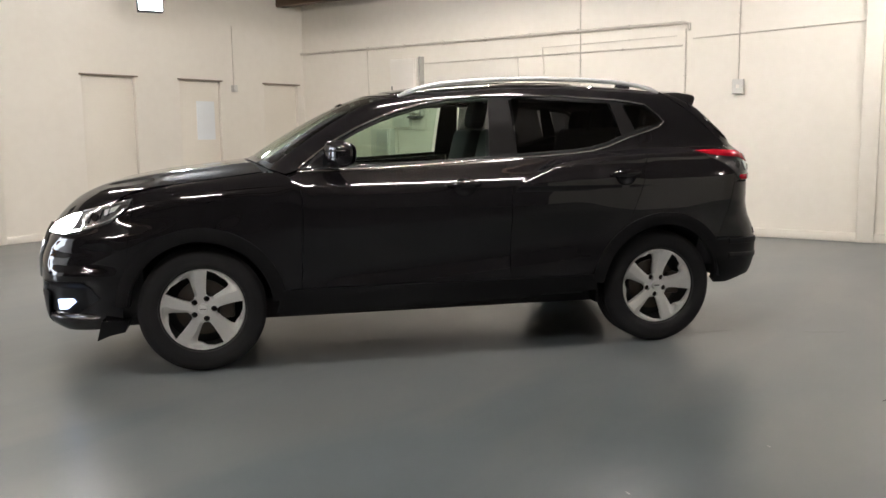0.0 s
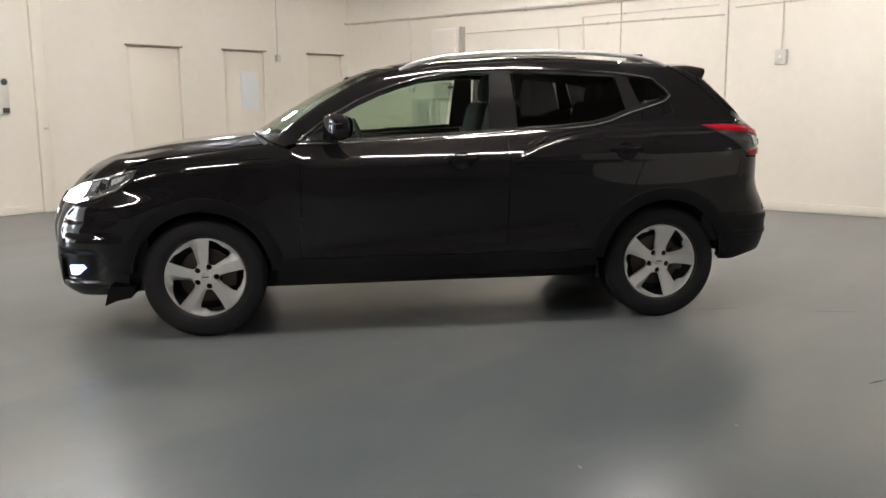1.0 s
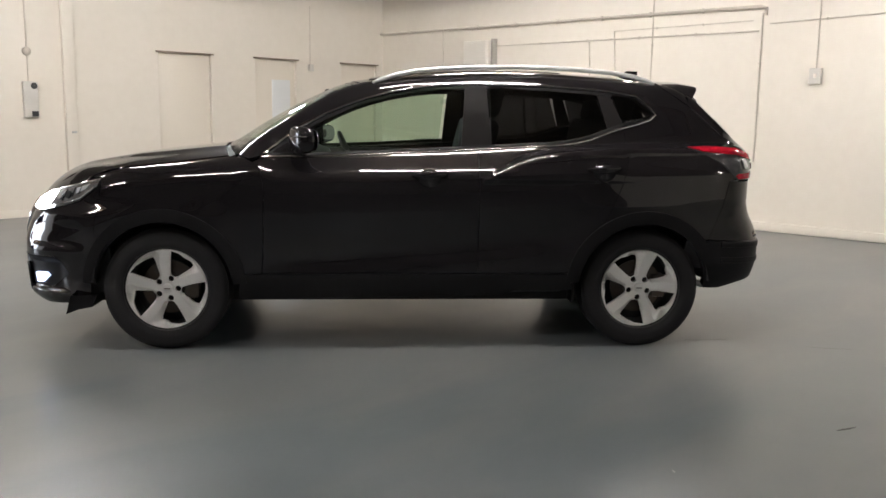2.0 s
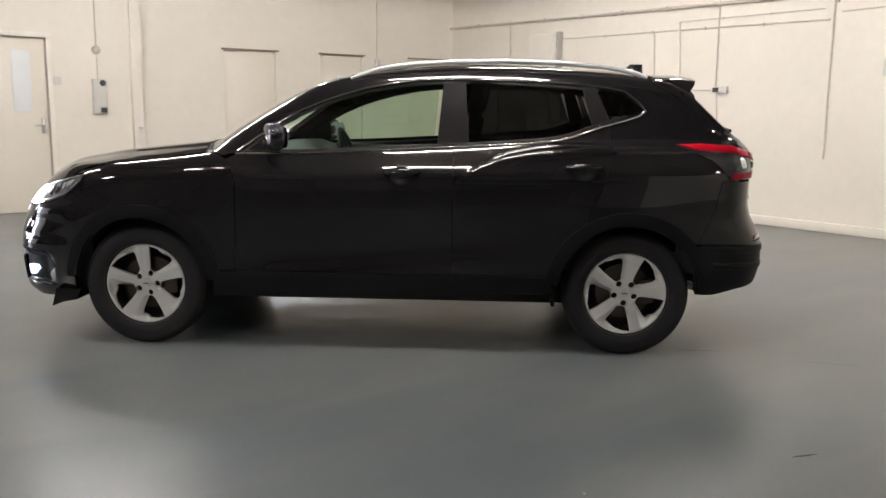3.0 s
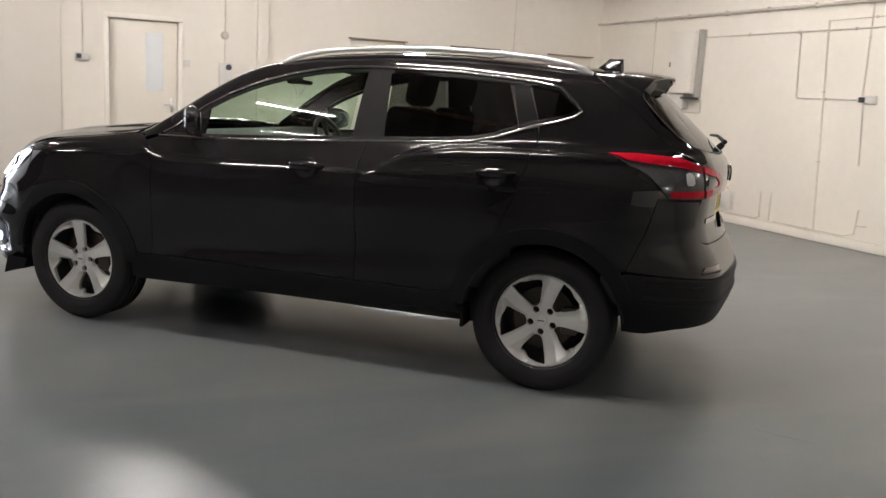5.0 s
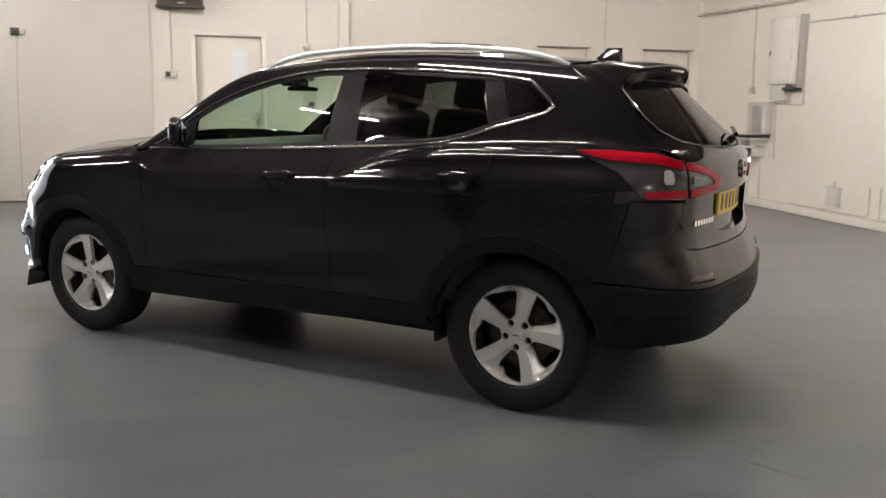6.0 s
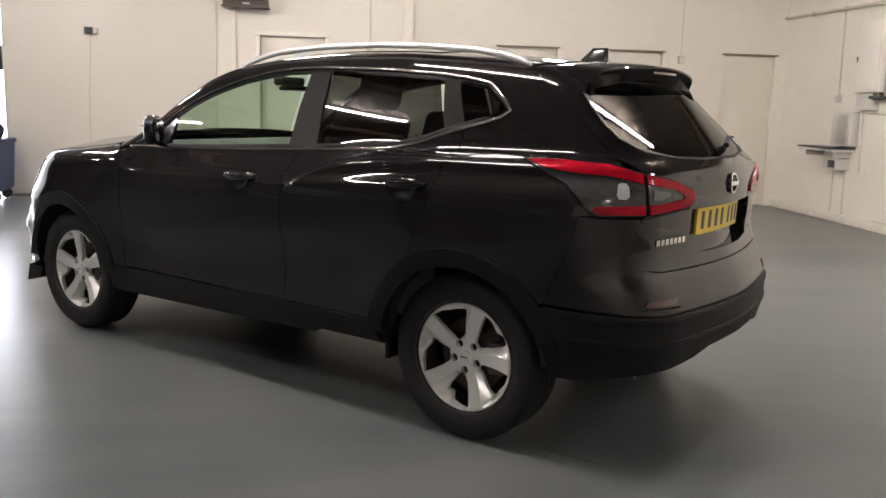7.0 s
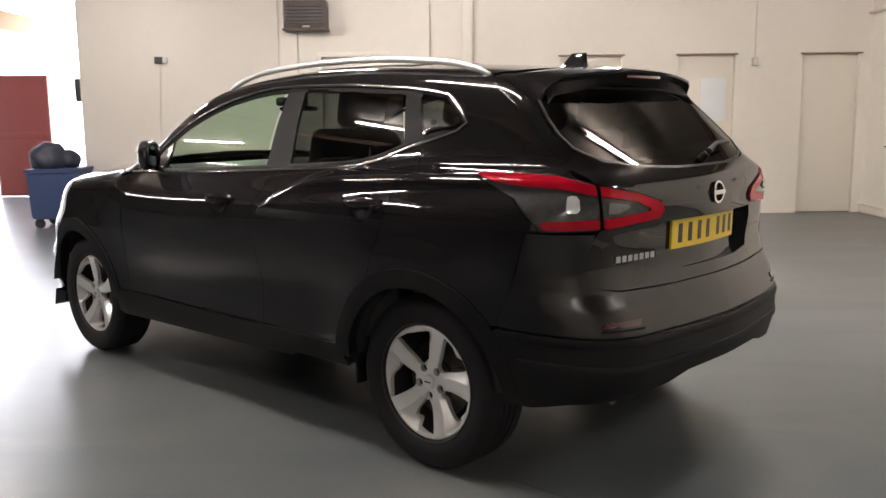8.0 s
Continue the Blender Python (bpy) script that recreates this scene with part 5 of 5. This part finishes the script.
for s in (-1, 1):
    head = skin("headlamp", deg(*[(s * a, z) for a, z in lamp_loop]), F_AROUND, HEAD_LENS, car, 0.02, 0.002, 0.03, label="clear headlamp with lit white daytime lamp")
    skin("daytime_lamp", deg(*[(s * a, z) for a, z in ((26.5, 0.752), (27.5, 0.797), (38, 0.853), (42, 0.862), (41.5, 0.80), (40, 0.775), (44.5, 0.774), (38.5, 0.752))]), F_AROUND, DAYLAMP, head, 0.015, 0.006, 0.004, label="lit white daytime lamp")
    skin("chrome_insert", deg(*[(s * a, z) for a, z in ((53, 0.880), (58.5, 0.906), (57, 0.878), (53.2, 0.852))]), F_AROUND, LAMP_BOWL, head, 0.015, 0.005, 0.003, label="silvered reflector")
    skin("indicator", deg(*[(s * a, z) for a, z in ((43.5, 0.860), (47.8, 0.874), (47.2, 0.842), (44, 0.832))]), F_AROUND, SILVERED, head, 0.015, 0.004, 0.003, label="silvered lamp bowl")
    strip("lamp_trim", deg((s * 41, 0.772), (s * 48.8, 0.794), (s * 55.2, 0.828), (s * 60.6, 0.890)), F_AROUND, 0.009, 0.003, CHROME, head, 0.003, label="thin bright lower edge")
    strip("lamp_trim", deg((s * 43, 0.872), (s * 50, 0.892), (s * 61, 0.929)), F_AROUND, 0.008, 0.003, CHROME, head, 0.003, label="thin bright upper edge")
    bowl = [(49.6 + 1.35 * math.cos(k * math.pi / 8), 0.842 + 0.019 * math.sin(k * math.pi / 8)) for k in range(16)]
    skin("projector_lens", deg(*[(s * a, z) for a, z in bowl]), F_AROUND, GLOSS_BLACK, head, 0.012, 0.008, 0.006, label="dark round projector lens")
    cell = [(45.4 + 1.3 * math.cos(k * math.pi / 8), 0.832 + 0.018 * math.sin(k * math.pi / 8)) for k in range(16)]
    skin("lamp_cell", deg(*[(s * a, z) for a, z in cell]), F_AROUND, SILVERED, head, 0.012, 0.007, 0.006, label="bright round lamp bowl")
    for a0 in (47.4, 51.6, 54.6):
        strip("lamp_rib", deg((s * a0, 0.80 + 0.006 * (a0 - 46)), (s * (a0 + 0.6), 0.868 + 0.003 * (a0 - 46))), F_AROUND, 0.006, 0.003, GLOSS_BLACK, head, 0.004)
    skin("fog_lamp", deg(*[(s * a, z) for a, z in ((37.5, 0.345), (37.5, 0.400), (43.5, 0.410), (44.5, 0.392), (41, 0.350))]), F_AROUND, FOGLAMP, front_bumper, 0.015, -0.012, 0.014, label="lit white fog lamp")
    skin("fog_lamp_surround", [deg(*[(s * a, z) for a, z in ((31, 0.32), (30, 0.50), (48, 0.51), (53, 0.42), (45, 0.33))]), deg(*[(s * a, z) for a, z in ((37, 0.34), (37, 0.405), (44, 0.416), (45.4, 0.391), (41.4, 0.344))])], nose_skin, TRIM, front_bumper, 0.015, 0.003, 0.006, label="black plastic fog lamp surround")
    flap = sheet([[(x, s * 0.70 + dy, z) for x, z in ((-1.84, 0.30), (-1.868, 0.196), (-1.80, 0.222), (-1.725, 0.236), (-1.70, 0.30))] for dy in (-0.11, 0.11)], True)
    part("air_deflector", flap, TRIM, car, "black rubber air deflector")
    part("mud_flap", box((0.925, s * 0.76 - 0.06, 0.255), (0.945, s * 0.76 + 0.06, 0.36), 0.008), TRIM, car, "small black mud flap")

# door mirrors, swept back a little


def pebble(s, thick, wide, tall, back=0.0):
    """A rounded slab that leans back towards its outer end."""
    bm = bmesh.new()
    bmesh.ops.create_uvsphere(bm, u_segments=32, v_segments=20, radius=1)
    for v in bm.verts:
        sx, sy, sz = (math.copysign(abs(c) ** e, c) for c, e in zip(v.co, (0.75, 0.62, 0.66)))
        v.co = (-0.577 + back + thick * sx + 0.045 * sy, s * (0.835 + wide * sy), 1.157 + (tall - 0.006 * sx) * sz)
    bmesh.ops.recalc_face_normals(bm, faces=bm.faces[:])
    return bm


for s in (-1, 1):
    housing = part("door_mirror", pebble(s, 0.050, 0.076, 0.074), PAINT, car, "gloss black door mirror")
    part("mirror_glass", pebble(s, 0.006, 0.062, 0.058, 0.046), MIRROR, housing, "mirror glass")
    bm = tube([(-0.645, s * 0.800, 1.172), (-0.622, s * 0.850, 1.174), (-0.590, s * 0.900, 1.176), (-0.545, s * 0.912, 1.177)], 0.004, 10)
    part("mirror_indicator", bm, SMOKED, housing, "clear indicator lens")
    part("mirror_stalk", tube([(-0.60, s * 0.755, 1.075), (-0.59, s * 0.81, 1.105)], 0.030, 12, flat=0.6), GLOSS_BLACK, housing)


# ---- wheels ----
RIM = 0.229
WINDOW = [(20.5, 0.935), (8, 0.905), (-6, 0.855), (-20, 0.815), (-21, 0.72), (-18, 0.52), (-12.5, 0.36), (-5, 0.318), (8, 0.318), (15.5, 0.36), (19, 0.50), (20.5, 0.72)]


def rim_mesh(first):
    outer = arc(0, 0, RIM, 0, 360, 72)[:-1]
    loops = [outer]
    for k in range(5):
        mid = math.radians(first + 36 + 72 * k)
        loops.append([(RIM * r * math.cos(mid + math.radians(a)), RIM * r * math.sin(mid + math.radians(a))) for a, r in WINDOW])
        la = math.radians(first + 44 + 72 * k)
        loops.append(arc(0.057 * math.cos(la), 0.057 * math.sin(la), 0.0168, 0, 360, 16)[:-1])
    verts, tris, rims = cut_sheet(loops, 0.005)

    def depth(q):
        r = np.hypot(q[:, 0], q[:, 1]) / RIM
        d = -0.090 + 0.024 * (1 - np.clip(r / 0.9, 0, 1) ** 2) + 0.010 * step01(r, 0.94, 1.0)
        ang = np.degrees(np.arctan2(q[:, 1], q[:, 0]))
        rel = (ang - first + 36) % 72 - 36            # from the spoke's middle line
        m = (ang - first) % 72 - 36                    # from the window's middle line
        edge = 0.825 + (m + 20) / 40 * 0.11
        lip = step01(m, -27, -18) * (1 - step01(m, 8, 20)) * step01(r, 0.60, 0.74)
        d = d + 0.005 * lip * (1 - step01(r, edge + 0.01, 0.965))
        # flat face with one facet falling away on the leading side, broader towards the rim
        fold = 13.0 - 11.0 * np.clip((r - 0.33) / 0.50, 0, 1)
        d = d + 0.0024 * np.maximum(0, rel - fold) * (1 - step01(rel, 19, 34)) * step01(r, 0.30, 0.40) * (1 - step01(r, 0.88, 0.96))
        d = d + 0.0007 * np.maximum(0, -rel - 11) * (1 - step01(-rel, 19, 34)) * step01(r, 0.34, 0.5) * (1 - step01(r, 0.85, 0.95))
        return d
    d = depth(verts)
    e = 0.0015
    gx = (depth(verts + [e, 0]) - depth(verts - [e, 0])) / (2 * e)
    gz = (depth(verts + [0, e]) - depth(verts - [0, e])) / (2 * e)
    p = np.stack([verts[:, 0], d, verts[:, 1]], 1)
    nrm = np.stack([gx, -np.ones(len(d)), gz], 1)
    nrm /= np.linalg.norm(nrm, axis=1, keepdims=True)
    a, b, c = p[tris[:, 0]], p[tris[:, 1]], p[tris[:, 2]]
    flip = np.cross(b - a, c - a)[:, 1] > 0
    tris[flip] = tris[flip][:, ::-1]
    allp, alln, faces, base = [p], [nrm], [tuple(t) for t in tris], len(p)
    for n, r in enumerate(rims):
        top = p[r]
        k = len(r)
        deep = top + [0, 0.020, 0]
        way = np.roll(top, -1, 0) - np.roll(top, 1, 0)
        out = np.cross(way, [0, -1.0, 0])
        out /= np.linalg.norm(out, axis=1, keepdims=True) + 1e-9
        allp += [top, deep]
        alln += [out, out]
        faces += [(base + i, base + (i + 1) % k, base + k + (i + 1) % k, base + k + i) for i in range(k)]
        base += 2 * k
    allp, alln = np.concatenate(allp), np.concatenate(alln)
    me = bpy.data.meshes.new("rim")
    me.from_pydata(allp.tolist(), [], faces)
    for poly in me.polygons:
        poly.use_smooth = True
    me.update()
    fn = np.zeros((len(allp), 3))
    for poly in me.polygons:
        for v in poly.vertices:
            fn[v] += poly.normal
    turn = (fn * alln).sum(1) < 0
    alln[turn] *= -1
    me.normals_split_custom_set_from_vertices(alln.tolist())
    me.materials.append(ALLOY)
    return me


def wheel(cx, s, first):
    w = new("wheel")
    w.parent = car
    w.matrix_local = pose(cx, s * 0.728, HUB_Z, 0, 0, 0 if s < 0 else 180)
    tagged(w, "silver five-spoke alloy wheel with a black tyre")
    tread = []
    for k in range(-4, 5):
        g = 0.330 if k % 2 == 0 and abs(k) < 4 else TYRE_R
        tread += [(g, 0.0175 * k - 0.004), (g, 0.0175 * k + 0.004)] if g < TYRE_R else [(TYRE_R, 0.0175 * k - 0.010), (TYRE_R, 0.0175 * k + 0.010)]
    prof = [(0.222, -0.085), (0.232, -0.096), (0.240, -0.100), (0.252, -0.1045), (0.272, -0.1085), (0.276, -0.1075), (0.290, -0.1085), (0.308, -0.106), (0.320, -0.100), (0.328, -0.091), (0.335, -0.081)]
    prof = prof + tread + [(r, -d) for r, d in prof[::-1]]
    part("tyre", lathe(prof, 72, closed=True), RUBBER, w, "black rubber tyre")
    rim = part("rim", rim_mesh(first), ALLOY, w, "silver five-spoke alloy rim")
    bm = lathe([(0.2295, -0.083), (0.2335, -0.095), (0.2325, -0.100), (0.2285, -0.098), (0.2255, -0.080), (0.215, -0.04), (0.205, 0.06)], 64)
    part("rim_barrel", bm, ALLOY_DARK, w, "dark wheel barrel")
    bm = lathe([(0.150, -0.012), (0.150, 0.004), (0.075, 0.004), (0.075, -0.030), (0.02, -0.032)], 48)
    lathe([(0.150, -0.012), (0.078, -0.012), (0.075, -0.030)], 48, bm=bm)
    part("brake_disc", bm, DISC, w, "worn steel brake disc")
    part("brake_caliper", box((0.085, -0.045, -0.06), (0.165, 0.03, 0.07), 0.012), DISC, w, "brake caliper")
    part("hub_back", lathe([(0.21, 0.055), (0.0005, 0.055)], 40), VOID, w)
    bm = lathe([(0.0005, -0.079), (0.016, -0.0785), (0.025, -0.075), (0.028, -0.066), (0.029, -0.05)], 32)
    part("centre_cap", bm, ALLOY, w, "silver centre cap")
    bm = bmesh.new()
    tube([(-0.016, -0.0795, 0), (0.016, -0.0795, 0)], 0.003, 8, bm)
    part("cap_emblem", bm, CHROME, w, "chrome cap emblem")
    # Black plugs stand in for the shade inside the lug holes.
    for k in range(5):
        la = math.radians(first + 44 + 72 * k)
        bm = lathe([(0.0005, -0.036), (0.0085, -0.035), (0.0145, -0.030), (0.0165, 0)], 12)
        bmesh.ops.translate(bm, vec=(0.057 * math.cos(la), 0, 0.057 * math.sin(la)), verts=bm.verts[:])
        part("lug_hole_plug", bm, VOID, w)
    return w


wheel(-HUB_X, -1, 98)
wheel(HUB_X, -1, 79)
wheel(-HUB_X, 1, 40)
wheel(HUB_X, 1, 15)

# ---- under and inside the car ----
bm = box((-1.95, -0.55, 0.215), (1.50, 0.55, 0.34), 0.02)
box((-0.90, -0.72, 0.295), (0.90, 0.72, 0.36), 0.02, bm)
part("underbody", bm, VOID, car)
bm = box((-1.95, -0.54, 0.33), (-1.02, 0.54, 0.93), 0.03)
part("engine_bay", bm, VOID, car)
part("boot_floor", box((1.0, -0.56, 0.36), (1.9, 0.56, 0.80), 0.03), VOID, car)
part("exhaust_silencer", tube([(1.55, 0.35, 0.345), (1.70, -0.35, 0.345)], 0.07, 14), DISC, car, "dull steel exhaust silencer")
part("tail_pipe", tube([(1.66, -0.34, 0.33), (1.80, -0.355, 0.29), (1.87, -0.36, 0.270)], 0.022, 14), STEEL, car, "steel tail pipe")
part("headliner", box((-0.15, -0.52, 1.475), (1.35, 0.52, 1.49), 0.006), HEADLINER, car)
dash = bmesh.new()
rows = []
for k in range(9):
    y = -0.70 + 1.4 * k / 8
    rows.append([dash.verts.new((x, y, z)) for x, z in ((-1.0, 1.04), (-0.80, 1.09), (-0.62, 1.095), (-0.52, 1.06), (-0.47, 0.98), (-0.50, 0.80), (-0.62, 0.60))])
for a, b in zip(rows, rows[1:]):
    for i in range(6):
        dash.faces.new((a[i], b[i], b[i + 1], a[i + 1]))
bmesh.ops.recalc_face_normals(dash, faces=dash.faces[:])
part("dashboard", dash, CABIN_TRIM, car, "dark grey dashboard")
part("cabin_floor", box((-0.95, -0.72, 0.36), (1.1, 0.72, 0.42), 0.01), VOID, car)
for s in (-1, 1):
    part("door_card", box((-0.78, s * 0.765 - 0.02, 0.45), (1.15, s * 0.765 + 0.02, 1.06), 0.015), CABIN_TRIM, car, "dark door lining")
ring = tube([(0.185 * math.cos(a), 0.185 * math.sin(a), 0) for a in (2 * math.pi * k / 40 for k in range(40))], 0.015, 10, closed=True)
tube([(-0.18, 0, 0), (0.18, 0, 0)], 0.016, 8, ring)
tube([(0, 0, 0), (0, -0.18, 0)], 0.016, 8, ring)
lathe([(0.001, 0.02), (0.06, 0.015), (0.07, -0.02)], 24, "Z", ring)
bmesh.ops.transform(ring, matrix=pose(-0.36, 0.36, 1.0, 0, 68, 0) @ pose(0, 0, 0, 0, 0, -90), verts=ring.verts[:])
part("steering_wheel", ring, CABIN_TRIM, car, "dark steering wheel")
part("rear_view_mirror", tube([(-0.40, -0.115, 1.385), (-0.41, 0, 1.39), (-0.40, 0.115, 1.385)], [0.026, 0.034, 0.026], 14, flat=0.5), GLOSS_BLACK, car, "black rear-view mirror")
part("mirror_sensor_box", box((-0.50, -0.09, 1.40), (-0.42, 0.09, 1.45), 0.015), GLOSS_BLACK, car, "black sensor housing")


def seat(x, y, wide, name, head=True):
    cushion = box((x - 0.48, y - wide, 0.60), (x + 0.05, y + wide, 0.76), 0.05)
    s = part(name, cushion, CLOTH, car, "dark cloth seat")
    bm = box((-0.07, -wide, 0), (0.07, wide, 0.60), 0.05, segments=3)
    bmesh.ops.transform(bm, matrix=pose(x + 0.03, y, 0.70, 0, 14, 0), verts=bm.verts[:])
    part("seat_back", bm, CLOTH, s)
    return s


for y in (-0.36, 0.36):
    s = seat(0.30, y, 0.24, "front_seat")
    bm = box((-0.05, -0.13, 0), (0.05, 0.13, 0.19), 0.045, segments=3)
    tube([(0, -0.05, -0.08), (0, -0.05, 0.02)], 0.007, 6, bm)
    tube([(0, 0.05, -0.08), (0, 0.05, 0.02)], 0.007, 6, bm)
    bmesh.ops.transform(bm, matrix=pose(0.49, y, 1.31 - 0.02, 0, 12, 0), verts=bm.verts[:])
    part("headrest", bm, CLOTH, s)
s = seat(1.10, 0, 0.62, "rear_seat")
for y in (-0.40, 0, 0.40):
    bm = box((-0.045, -0.12, 0), (0.045, 0.12, 0.15), 0.04, segments=3)
    bmesh.ops.transform(bm, matrix=pose(1.28, y, 1.27, 0, 12, 0), verts=bm.verts[:])
    part("headrest", bm, CLOTH, s)
